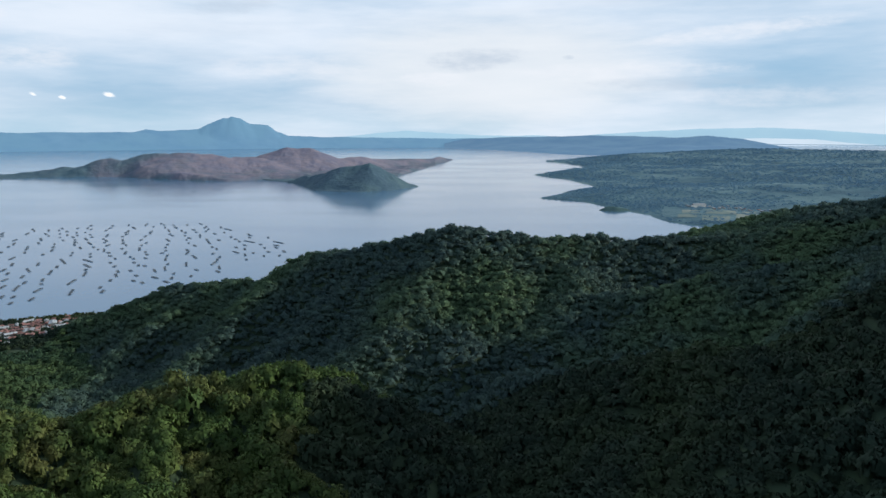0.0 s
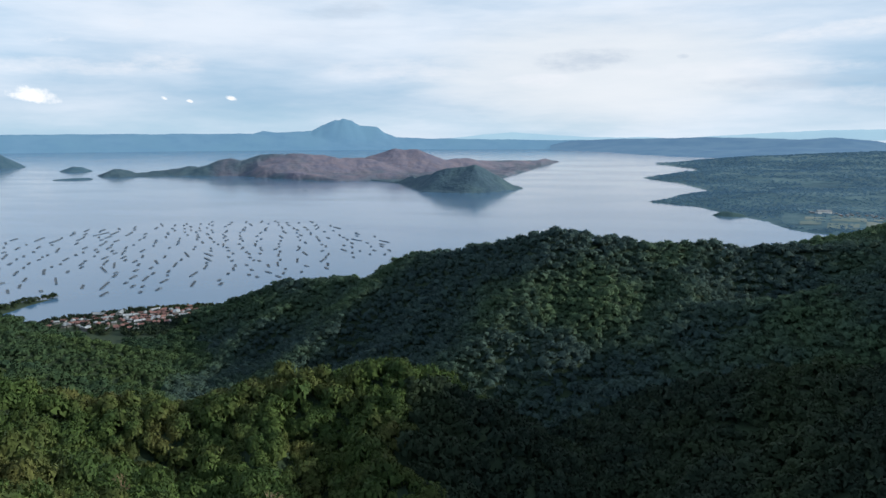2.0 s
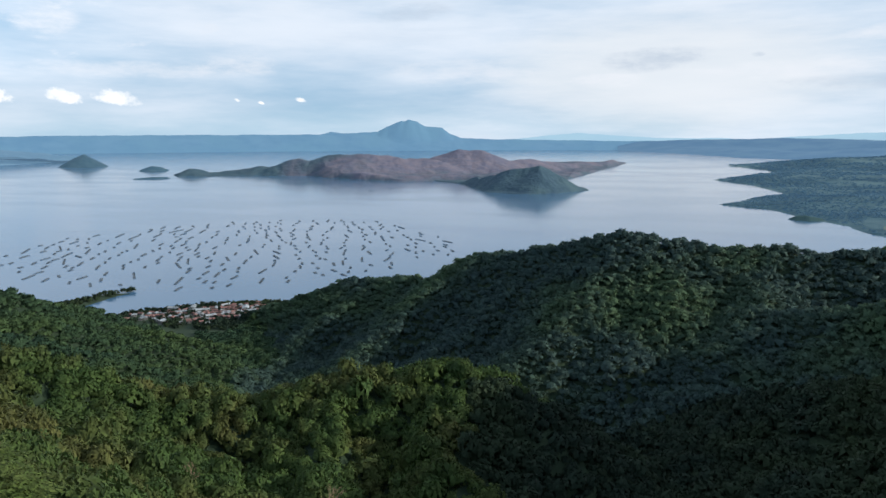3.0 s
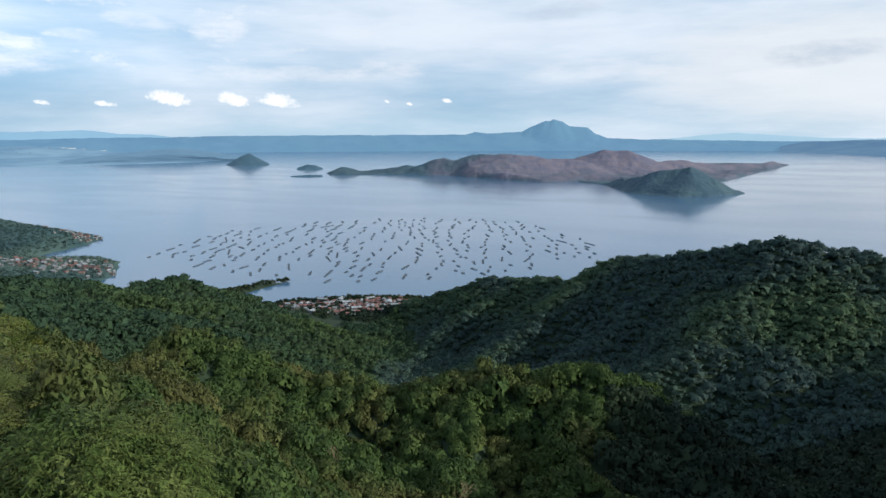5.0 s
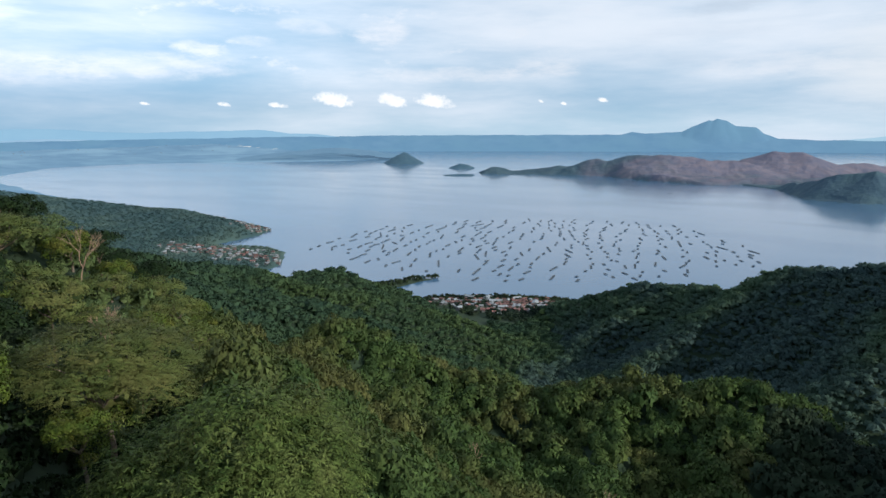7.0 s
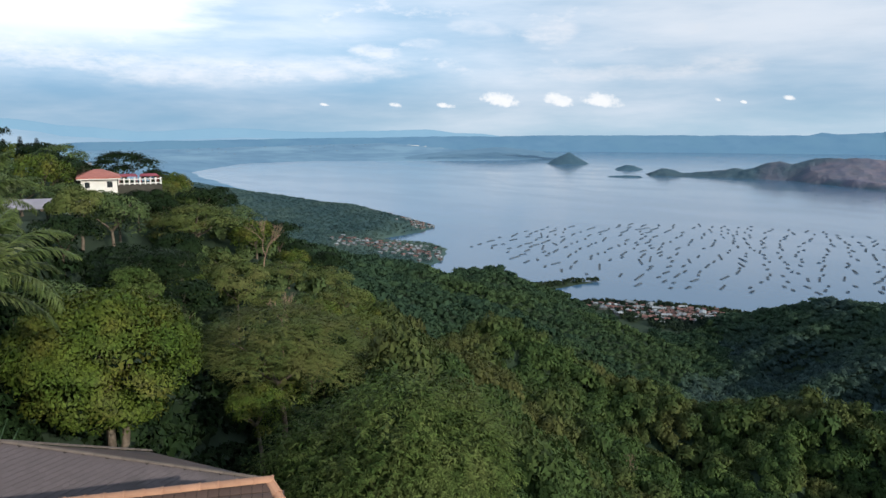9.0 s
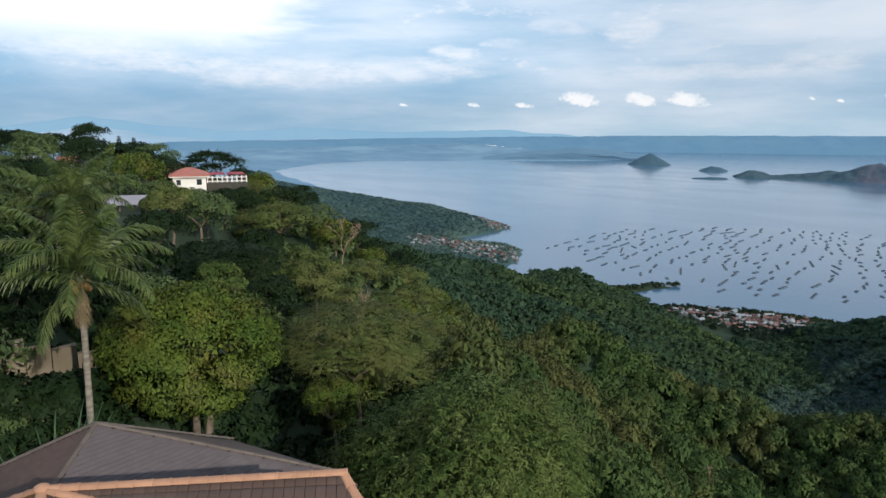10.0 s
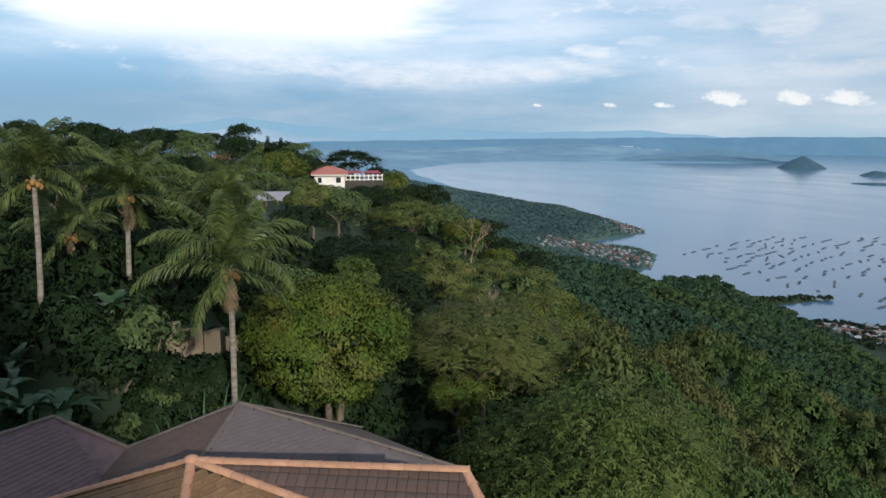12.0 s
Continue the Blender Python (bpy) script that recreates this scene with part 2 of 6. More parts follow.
M = {
    "soil": material("forest_floor", (0.015, 0.030, 0.017), (0.023, 0.041, 0.020), 0.35, 0.95, 0.6, 1.5, third=(0.020, 0.036, 0.018), third_scale=0.02),
    # canopy darkened for valley shade; canopy_near lightened and yellowed for sunlight.
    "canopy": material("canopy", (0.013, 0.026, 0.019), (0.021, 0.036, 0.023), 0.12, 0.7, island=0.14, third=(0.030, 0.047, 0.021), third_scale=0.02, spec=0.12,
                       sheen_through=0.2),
    # canopy_far, canopy_east: distance haze put into the leaf colours as blue.
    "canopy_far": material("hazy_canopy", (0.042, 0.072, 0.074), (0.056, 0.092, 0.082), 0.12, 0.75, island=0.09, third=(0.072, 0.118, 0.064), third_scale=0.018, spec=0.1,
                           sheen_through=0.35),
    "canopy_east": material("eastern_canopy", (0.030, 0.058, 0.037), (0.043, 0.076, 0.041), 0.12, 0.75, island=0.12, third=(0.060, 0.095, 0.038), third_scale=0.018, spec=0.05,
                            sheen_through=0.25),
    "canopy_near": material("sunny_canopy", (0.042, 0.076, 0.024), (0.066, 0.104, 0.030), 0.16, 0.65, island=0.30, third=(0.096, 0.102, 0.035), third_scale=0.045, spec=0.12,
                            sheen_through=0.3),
    "leaf_round": material("leaf_bright_green", (0.052, 0.090, 0.014), (0.090, 0.124, 0.020), 0.7, 0.6, island=0.45, spec=0.15, third=(0.108, 0.112, 0.022), third_scale=0.5,
                           sheen_through=0.3),
    "leaf_big": material("leaf_grey_green", (0.048, 0.080, 0.021), (0.088, 0.122, 0.034), 0.8, 0.6, island=0.5, spec=0.06, third=(0.108, 0.134, 0.044), third_scale=0.7, sheen_through=0.3),
    "leaf_big_dim": material("leaf_mid_green", (0.055, 0.088, 0.030), (0.088, 0.122, 0.042), 0.8, 0.6, island=0.3, spec=0.2, sheen_through=0.25),
    # Dark green leaves, darkened further in place of the garden's shade.
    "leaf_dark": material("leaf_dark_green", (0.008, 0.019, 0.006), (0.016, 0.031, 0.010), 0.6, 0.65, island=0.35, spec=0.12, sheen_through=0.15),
    "leaf_olive": material("leaf_olive", (0.080, 0.112, 0.032), (0.125, 0.146, 0.046), 0.6, 0.7, island=0.25, spec=0.12, third=(0.125, 0.128, 0.044), third_scale=0.3,
                           sheen_through=0.3),
    "bark": material("bark", (0.075, 0.058, 0.043), (0.155, 0.125, 0.098), 3.0, 0.9, 0.6, 14.0),
    "dead": material("dead_wood", (0.20, 0.13, 0.095), (0.30, 0.21, 0.155), 3.0, 0.9),
    "palm_trunk": material("palm_bark", (0.13, 0.115, 0.095), (0.24, 0.21, 0.175), 2.2, 0.9, 0.7, 9.0, stretch=(1, 1, 3)),
    "frond": material("palm_leaf", (0.062, 0.094, 0.025), (0.118, 0.146, 0.045), 0.9, 0.45, island=0.4, spec=0.25, sheen_through=0.35),
    "frond_dry": material("dry_palm_leaf", (0.10, 0.075, 0.042), (0.16, 0.12, 0.065), 1.2, 0.8, island=0.3),
    "coconut": material("coconut", (0.24, 0.13, 0.04), (0.34, 0.19, 0.06), 2.0, 0.6),
    "banana": material("banana_leaf", (0.030, 0.064, 0.028), (0.056, 0.098, 0.044), 1.0, 0.35, island=0.25, spec=0.4, sheen_through=0.25),
    # Far land: distance haze put into the base colours as blue.
    "far_east": material("far_lowland", (0.120, 0.220, 0.325), (0.150, 0.258, 0.365), 0.012, 0.95, third=(0.195, 0.315, 0.415), third_scale=0.004, haze_glow=0.6),
    "islet": material("wooded_islet", (0.040, 0.085, 0.125), (0.058, 0.108, 0.145), 0.06, 0.95, haze_glow=0.4),
    "far_hill": material("far_wooded_hill", (0.118, 0.212, 0.305), (0.135, 0.23, 0.322), 0.012, 0.95, haze_glow=0.8),
    "far_shore": material("far_mountain", (0.108, 0.215, 0.330), (0.128, 0.240, 0.352), 0.008, 0.95, third=(0.125, 0.240, 0.345), third_scale=0.003, haze_glow=0.7),
    "far_west": material("far_hills", (0.085, 0.165, 0.265), (0.105, 0.190, 0.285), 0.008, 0.95, haze_glow=0.6),
    "far_veil": material("farthest_hills", (0.225, 0.38, 0.51), (0.24, 0.395, 0.52), 0.004, 0.95, haze_glow=0.9),
    "far_veil_west": material("farthest_hills_west", (0.31, 0.46, 0.56), (0.33, 0.48, 0.57), 0.004, 0.95, haze_glow=0.9),
    "peninsula": material("distant_farmland", (0.026, 0.066, 0.096), (0.050, 0.104, 0.130), 0.03, 0.95, 0.5, 0.12, third=(0.080, 0.140, 0.160), third_scale=0.006, haze_glow=0.3),
    "grove": material("distant_grove", (0.050, 0.105, 0.165), (0.064, 0.124, 0.185), 0.02, 0.9, third=(0.078, 0.146, 0.205), third_scale=0.006, island=0.08, spec=0.1, haze_glow=0.45),
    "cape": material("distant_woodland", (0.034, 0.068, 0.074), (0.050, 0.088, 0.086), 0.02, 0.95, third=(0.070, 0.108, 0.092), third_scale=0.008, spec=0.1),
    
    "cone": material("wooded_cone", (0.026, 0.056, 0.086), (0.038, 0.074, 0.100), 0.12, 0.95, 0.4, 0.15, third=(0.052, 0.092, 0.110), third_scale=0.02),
    "white": material("white_paint", (0.62, 0.60, 0.57), (0.70, 0.69, 0.66), 0.8, 0.7, third=(0.62, 0.60, 0.56), third_scale=0.5),
    "red_roof": material("red_roof", (0.30, 0.10, 0.08), (0.38, 0.14, 0.11), 1.2, 0.7),
    "maroon": material("maroon_paint", (0.20, 0.035, 0.05), (0.26, 0.055, 0.07), 1.0, 0.7),
    "grey_wall": material("stained_concrete", (0.040, 0.037, 0.033), (0.072, 0.066, 0.057), 0.9, 0.9, 0.3, 9.0, third=(0.042, 0.042, 0.033), third_scale=0.6),
    "beige_wall": material("weathered_plaster", (0.11, 0.088, 0.062), (0.17, 0.14, 0.10), 0.7, 0.9, 0.3, 9.0, third=(0.10, 0.08, 0.055), third_scale=0.8),
    "metal_roof": material("grey_metal_sheet", (0.20, 0.19, 0.23), (0.26, 0.245, 0.28), 0.7, 0.5),
    "tile": material("roof_tile", (0.078, 0.049, 0.040), (0.102, 0.064, 0.052), 3.0, 0.7, 0.25, 30.0, per_object=0.09, third=(0.056, 0.043, 0.040), third_scale=0.8),
    "tile_tan": material("tan_roof_tile", (0.135, 0.078, 0.040), (0.185, 0.108, 0.056), 3.0, 0.75, 0.25, 30.0, per_object=0.12),
    "tile_plum": material("plum_roof_tile", (0.094, 0.062, 0.070), (0.126, 0.084, 0.090), 3.0, 0.7, 0.25, 30.0, per_object=0.07),
    "shingle": material("grey_shingle", (0.080, 0.066, 0.071), (0.102, 0.085, 0.089), 2.5, 0.6, 0.2, 30.0, per_object=0.06, third=(0.064, 0.054, 0.056), third_scale=0.7),
    "cap": material("terracotta_ridge_cap", (0.33, 0.175, 0.11), (0.41, 0.225, 0.14), 2.5, 0.75, 0.25, 24.0, per_object=0.1),
    "cap_dark": material("grey_ridge_cap", (0.085, 0.068, 0.060), (0.12, 0.096, 0.082), 2.5, 0.75, 0.25, 24.0, per_object=0.12),
    "underlay": material("roofing_felt", (0.018, 0.016, 0.016), (0.028, 0.024, 0.023), 2.0, 0.9),
    "glass": material("dark_window", (0.02, 0.025, 0.03), (0.03, 0.035, 0.04), 1.0, 0.1, spec=0.5),
    "pen": material("bamboo_raft", (0.075, 0.098, 0.128), (0.10, 0.125, 0.155), 0.5, 0.9),
    "net": material("floating_net", (0.13, 0.17, 0.22), (0.16, 0.20, 0.25), 0.6, 0.8),
    "rust_roof": material("rusty_roof_sheet", (0.115, 0.062, 0.056), (0.17, 0.088, 0.076), 0.8, 0.8, per_object=0.3),
    "pale_roof": material("pale_roof_sheet", (0.15, 0.17, 0.19), (0.25, 0.27, 0.28), 0.8, 0.7, per_object=0.25),
    "house_wall": material("pale_house_wall", (0.11, 0.115, 0.12), (0.16, 0.16, 0.157), 0.8, 0.85, per_object=0.2),
    "field": material("dry_field", (0.075, 0.115, 0.115), (0.105, 0.145, 0.130), 0.06, 0.95, third=(0.145, 0.170, 0.150), third_scale=0.02),
}


def make_ash():
    """Bare rust-grey ash, with low green scrub on the island's tail and along its shore, both tinted blue for haze."""
    m = bpy.data.materials.new("volcanic_ash")
    m.use_nodes = True
    n = Nodes(m.node_tree)
    co = n.add("ShaderNodeTexCoord").outputs["Object"]
    xyz = n.add("ShaderNodeSeparateXYZ", None, i0=co)
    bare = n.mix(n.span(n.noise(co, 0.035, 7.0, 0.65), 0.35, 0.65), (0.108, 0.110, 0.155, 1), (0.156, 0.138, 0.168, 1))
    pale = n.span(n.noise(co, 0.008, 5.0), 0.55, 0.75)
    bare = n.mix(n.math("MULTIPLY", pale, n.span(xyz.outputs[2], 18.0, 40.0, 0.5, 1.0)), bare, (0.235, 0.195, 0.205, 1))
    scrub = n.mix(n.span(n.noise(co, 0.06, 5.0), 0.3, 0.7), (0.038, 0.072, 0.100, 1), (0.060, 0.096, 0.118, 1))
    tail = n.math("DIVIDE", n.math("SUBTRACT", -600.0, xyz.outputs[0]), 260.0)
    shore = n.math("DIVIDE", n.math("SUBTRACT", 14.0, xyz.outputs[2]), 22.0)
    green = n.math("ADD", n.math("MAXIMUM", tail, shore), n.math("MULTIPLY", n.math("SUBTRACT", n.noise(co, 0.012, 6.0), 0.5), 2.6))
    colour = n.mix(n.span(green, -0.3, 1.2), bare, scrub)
    relief = n.add("ShaderNodeBump", None, Strength=0.8, Distance=8.0, Height=n.noise(co, 0.03, 7.0))
    n.add("ShaderNodeOutputMaterial", None, Surface=n.add("ShaderNodeBsdfPrincipled", None, Base_Color=colour, Roughness=0.95, Normal=relief, Specular_IOR_Level=0.1))
    return m


M["ash"] = make_ash()


def make_water():
    m = bpy.data.materials.new("lake_water")
    m.use_nodes = True
    n = Nodes(m.node_tree)
    co = n.add("ShaderNodeTexCoord").outputs["Object"]
    long = n.add("ShaderNodeMapping", None, i0=co, Rotation=(0, 0, 0.5), Scale=(0.35, 1.0, 1.0))
    calm = n.span(n.noise(long, 0.010, 5.0), 0.40, 0.62)
    ripple = n.add("ShaderNodeBump", None, Strength=0.06, Distance=0.3, Height=n.noise(co, 0.5, 4.0))
    swell = n.add("ShaderNodeBump", None, Strength=0.03, Distance=1.0, Height=n.noise(long, 0.035, 5.0), Normal=ripple)
    bsdf = n.add("ShaderNodeBsdfPrincipled", None, Base_Color=(0.060, 0.125, 0.210, 1), IOR=1.333, Normal=swell,
                 Roughness=n.span(calm, 0, 1, 0.115, 0.15))
    n.add("ShaderNodeOutputMaterial", None, Surface=bsdf)
    return m


M["water"] = make_water()

# ---------------------------------------------------------------- mesh helpers
def part(name, bm, mat, parent=None, label="", smooth=False):
    """Links a bmesh as one mesh object, under a thing or a part if one is given."""
    me = bpy.data.meshes.new(name)
    bm.to_mesh(me)
    bm.free()
    if smooth:
        me.polygons.foreach_set("use_smooth", [True] * len(me.polygons))
    me.materials.append(mat)
    ob = new(name, me)
    ob.parent = parent
    if label:
        ob["label"] = label
    return ob


def grid_mesh(name, co, rows, cols, mat, closed=False):
    """A sheet of rows x cols vertices as one smooth mesh."""
    me = bpy.data.meshes.new(name)
    i = np.arange(rows * cols).reshape(rows, cols)
    if closed:
        i = np.concatenate([i, i[:, :1]], 1)
    quads = np.stack([i[:-1, :-1], i[:-1, 1:], i[1:, 1:], i[1:, :-1]], -1).reshape(-1, 4)
    fill(me, co, quads)
    me.polygons.foreach_set("use_smooth", np.ones(len(quads), bool))
    me.materials.append(mat)
    return new(name, me)


def fill(me, co, faces):
    """Vertices and equal-sided faces from numpy arrays."""
    n, k = faces.shape
    me.vertices.add(len(co))
    me.vertices.foreach_set("co", np.ascontiguousarray(co, np.float32).ravel())
    me.loops.add(n * k)
    me.loops.foreach_set("vertex_index", np.ascontiguousarray(faces, np.int32).ravel())
    me.polygons.add(n)
    me.polygons.foreach_set("loop_start", np.arange(0, n * k, k, dtype=np.int32))
    me.update(calc_edges=True)
    me.validate()


def hashed(ix, iy, seed):
    h = np.sin(ix * 127.1 + iy * 311.7 + seed * 74.7) * 43758.5453
    return h - np.floor(h)


def value_noise(x, y, seed):
    ix, iy = np.floor(x), np.floor(y)
    u, v = x - ix, y - iy
    u, v = u * u * (3 - 2 * u), v * v * (3 - 2 * v)
    a = hashed(ix, iy, seed) * (1 - u) + hashed(ix + 1, iy, seed) * u
    b = hashed(ix, iy + 1, seed) * (1 - u) + hashed(ix + 1, iy + 1, seed) * u
    return a * (1 - v) + b * v


def fbm(x, y, size, seed, octaves=4):
    """Fractal noise from -1 to 1; size is its largest feature in metres."""
    total, amp, norm = 0, 1.0, 0
    for k in range(octaves):
        total = total + amp * (value_noise(x / size, y / size, seed + k) * 2 - 1)
        norm += amp
        amp, size = amp * 0.5, size * 0.5
    return total / norm


def ridge(x, y, line, slope, soft=6.0):
    """Height of a ridge: falls off at the slope to both sides of a crest line of (x, y, z)."""
    best = np.full(np.shape(x), -1e9)
    for (x0, y0, z0), (x1, y1, z1) in zip(line[:-1], line[1:]):
        dx, dy = x1 - x0, y1 - y0
        t = np.clip(((x - x0) * dx + (y - y0) * dy) / (dx * dx + dy * dy), 0, 1)
        d = np.hypot(x - x0 - t * dx, y - y0 - t * dy)
        best = np.maximum(best, z0 + t * (z1 - z0) - slope * (np.sqrt(d * d + soft * soft) - soft))
    return best


def smooth_max(a, b, k=3.0):
    h = np.clip(0.5 + 0.5 * (a - b) / k, 0, 1)
    return b * (1 - h) + a * h + k * h * (1 - h)


# ---------------------------------------------------------------- the caldera slope below the camera
# the plateau's edge, west to east: x, y, z, fall towards the lake
RIM = [(1500, -600, 130, 0.5), (500, -160, 140, 0.5), (190, -95, 126, 0.45), (60, -45, 100, 0.42), (14, -14, 94, 0.52), (-12, -6, 94.5, 0.64),
       (-24, -1, 96.5, 0.80), (-32, 2, 98, 0.88), (-40, 4, 99, 0.95), (-72, 15, 100, 1.05), (-92, 25, 101, 1.05), (-112, 20, 104, 0.95), (-160, 0, 105.5, 0.75),
       (-400, -90, 92, 0.5), (-1500, -300, 80, 0.5)]
RIM_SPUR = [(-104, 30, 100.5), (-88, 29, 99.6), (-76, 31, 97.2), (-66, 31, 94.6), (-54, 29, 91.6), (-43, 28, 89.6), (-33, 27, 87.4), (-22, 26, 83.5), (-8, 26, 79)]
RIDGE_FAR = [(-217, 360, 0), (-191, 357, 9), (-143, 358, 27), (-119, 350, 31.8), (-95, 347, 33.5), (-68, 338, 46.3), (-22, 319, 57), (4, 300, 66),
             (29, 304, 63), (54, 305, 61), (80, 310, 58), (130, 300, 62)]
FAR_SPURS = [[(4, 300, 65), (-10, 266, 50), (-24, 238, 36), (-38, 216, 26)], [(-22, 319, 55), (-42, 290, 40), (-60, 262, 27), (-70, 244, 20)],
             [(-68, 338, 44), (-84, 306, 33), (-98, 278, 21), (-106, 258, 15)], [(-119, 350, 30), (-132, 324, 20), (-142, 306, 12)],
             [(29, 304, 62), (20, 268, 48), (4, 240, 36)], [(60, 306, 60), (52, 268, 47), (34, 238, 36)]]
RIDGE_WEST = [(84, 372, 44), (100, 366, 49), (143, 341, 62), (161, 322, 72), (182, 287, 81), (235, 240, 112)]
# unseen crests, invented to cast shade over the valley and the garden
RIDGE_SHADE = [(215, -80, 150), (188, 40, 144), (186, 110, 140), (186, 150, 137), (192, 172, 130), (208, 225, 112), (255, 270, 106), (360, 330, 80)]
HILL_SHADE = [(202, -70, 206), (198, -40, 203), (200, -10, 200)]
SPUR_WEST = [(170, 50, 122), (112, 112, 80), (64, 168, 48), (26, 212, 30)]
SPUR_MID = [(170, 190, 84), (110, 230, 60), (60, 255, 46), (30, 275, 40)]
SPUR_LOW = [(150, 100, 92), (96, 150, 62), (60, 190, 44)]
RIDGE_NEAR = [(-16, 150, 42), (-23, 148, 52), (-32.5, 146, 56), (-53, 140, 53.4), (-73, 131, 51), (-93.5, 117, 54.5), (-108, 104, 65), (-119, 91, 63)]
NEAR_SPURS = [[(-32, 146, 55), (-26, 118, 48), (-18, 92, 44)], [(-60, 137, 51), (-50, 108, 47), (-40, 84, 46), (-30, 60, 52)], [(-100, 111, 58), (-84, 88, 54), (-66, 68, 54), (-52, 52, 62)]]
RIDGE_EAST = [(-102, 40, 90), (-138, 59, 85.5), (-179, 90, 77), (-237, 150, 59.5), (-262, 216, 40.5), (-262, 247, 38.5), (-250, 288, 19), (-248, 313, 4.5),
              (-244, 342, 1)]
EAST_SPURS = [[(-179, 90, 76), (-158, 124, 60), (-140, 152, 46), (-124, 172, 36)], [(-210, 122, 67), (-188, 160, 50), (-164, 190, 35), (-142, 208, 24)],
              [(-246, 172, 53), (-216, 206, 40), (-186, 232, 26), (-160, 248, 17)], [(-262, 222, 39), (-232, 250, 27), (-204, 272, 16), (-184, 288, 9)]]
VALLEY = [(10, 235, 22), (-60, 228, 16), (-94, 221, 13), (-125, 272, 6), (-190, 330, 2.2)]
TOWN_FLAT = [(-190, 335, 2.2), (-210, 350, 1.8), (-228, 362, 1.6)]
TOWN_SHORE = [(-268, 349, 1.3), (-238, 370, 1.5), (-208, 388, 1.3)]
SPIT = [(-345, 352, 2.2), (-335, 372, 1.2), (-333, 397, 0.9), (-327, 413, 0.7)]


def ground_height(x, y):
    x, y = np.asarray(x, float), np.asarray(y, float)
    xs = [p[0] for p in RIM][::-1]
    rim_y, rim_z, fall = (np.interp(x, xs, [p[k] for p in RIM][::-1]) for k in (1, 2, 3))
    ahead = np.maximum(y - rim_y, 0)
    z = rim_z - fall * (np.sqrt(ahead * ahead + 9) - 3)
    behind = np.clip((rim_y - y) / 3, 0, 1)                      # a terrace bank above the garden
    z = z + 3.6 * behind * np.clip((-x - 26) / 4, 0, 1) * np.clip((x + 90) / 30, 0, 1)
    lines = [(RIM_SPUR, 0.9), (RIDGE_FAR, 0.68), (RIDGE_WEST, 0.42), (RIDGE_SHADE, 0.9), (HILL_SHADE, 2.0), (SPUR_WEST, 0.55), (SPUR_MID, 0.5), (SPUR_LOW, 0.6),
             (RIDGE_NEAR, 0.75), (RIDGE_EAST, 0.60)]
    lines += [(line, 0.72) for line in FAR_SPURS] + [(line, 0.75) for line in NEAR_SPURS] + [(line, 0.60) for line in EAST_SPURS]
    for line, slope in lines:
        z = smooth_max(z, ridge(x, y, line, slope, 4.0), 2.5)
    z = smooth_max(z, ridge(x, y, VALLEY, 0.16), 2.0)
    far = np.hypot(x, y)
    rough = np.clip((far - 60) / 120, 0, 1) * np.clip(z / 12, 0, 1)
    z = z + rough * (3.4 * fbm(x, y, 44, 3) + 1.4 * fbm(x, y, 15, 9))
    z = np.maximum(z, ridge(x, y, TOWN_FLAT, 0.10, 32) + 0.25 * fbm(x, y, 20, 5))
    z = np.maximum(z, ridge(x, y, TOWN_SHORE, 0.08, 14) + 0.3 * fbm(x, y, 16, 6))
    z = np.maximum(z, ridge(x, y, SPIT, 0.22, 4))
    return np.maximum(z, -4)


def make_ground():
    az = np.radians(np.concatenate([np.arange(-45, 115, 0.6), np.arange(115, 315, 2.5)]))
    r = np.concatenate([[0.02], np.geomspace(1.5, 30, 40)[:-1], np.geomspace(30, 520, 210), np.geomspace(540, 4700, 16)])
    rr, aa = np.meshgrid(r, az, indexing="ij")
    x, y = -rr * np.sin(aa), rr * np.cos(aa)
    z = ground_height(x, y)
    z = np.where((rr > 530) & (y > 0.12 * np.abs(x) - 100), -4, z)
    return tagged(grid_mesh("ground", np.stack([x, y, z], -1).reshape(-1, 3), len(r), len(az), M["soil"], closed=True),
                  "steep forested caldera slope falling to the lake", kind="structure")


make_ground()
me = bpy.data.meshes.new("water")
me.from_pydata([(-4700, -300, 0), (4700, -300, 0), (4700, 4680, 0), (-4700, 4680, 0)], [], [(0, 1, 2, 3)])
me.materials.append(M["water"])
tagged(new("water", me), "calm pale blue-grey lake with faint current streaks", kind="structure")


# ---------------------------------------------------------------- land across the lake
def inside_distance(x, y, shore):
    """Distance to a closed shoreline, positive on the land."""
    best, inside = np.full(x.shape, 1e9), np.zeros(x.shape, bool)
    for (x0, y0), (x1, y1) in zip(shore, shore[1:] + shore[:1]):
        dx, dy = x1 - x0, y1 - y0
        t = np.clip(((x - x0) * dx + (y - y0) * dy) / (dx * dx + dy * dy), 0, 1)
        best = np.minimum(best, np.hypot(x - x0 - t * dx, y - y0 - t * dy))
        cross = (y0 > y) != (y1 > y)
        inside ^= cross & (x < x0 + (y - y0) * dx / (dy if abs(dy) > 1e-9 else 1e-9))
    return np.where(inside, best, -best)


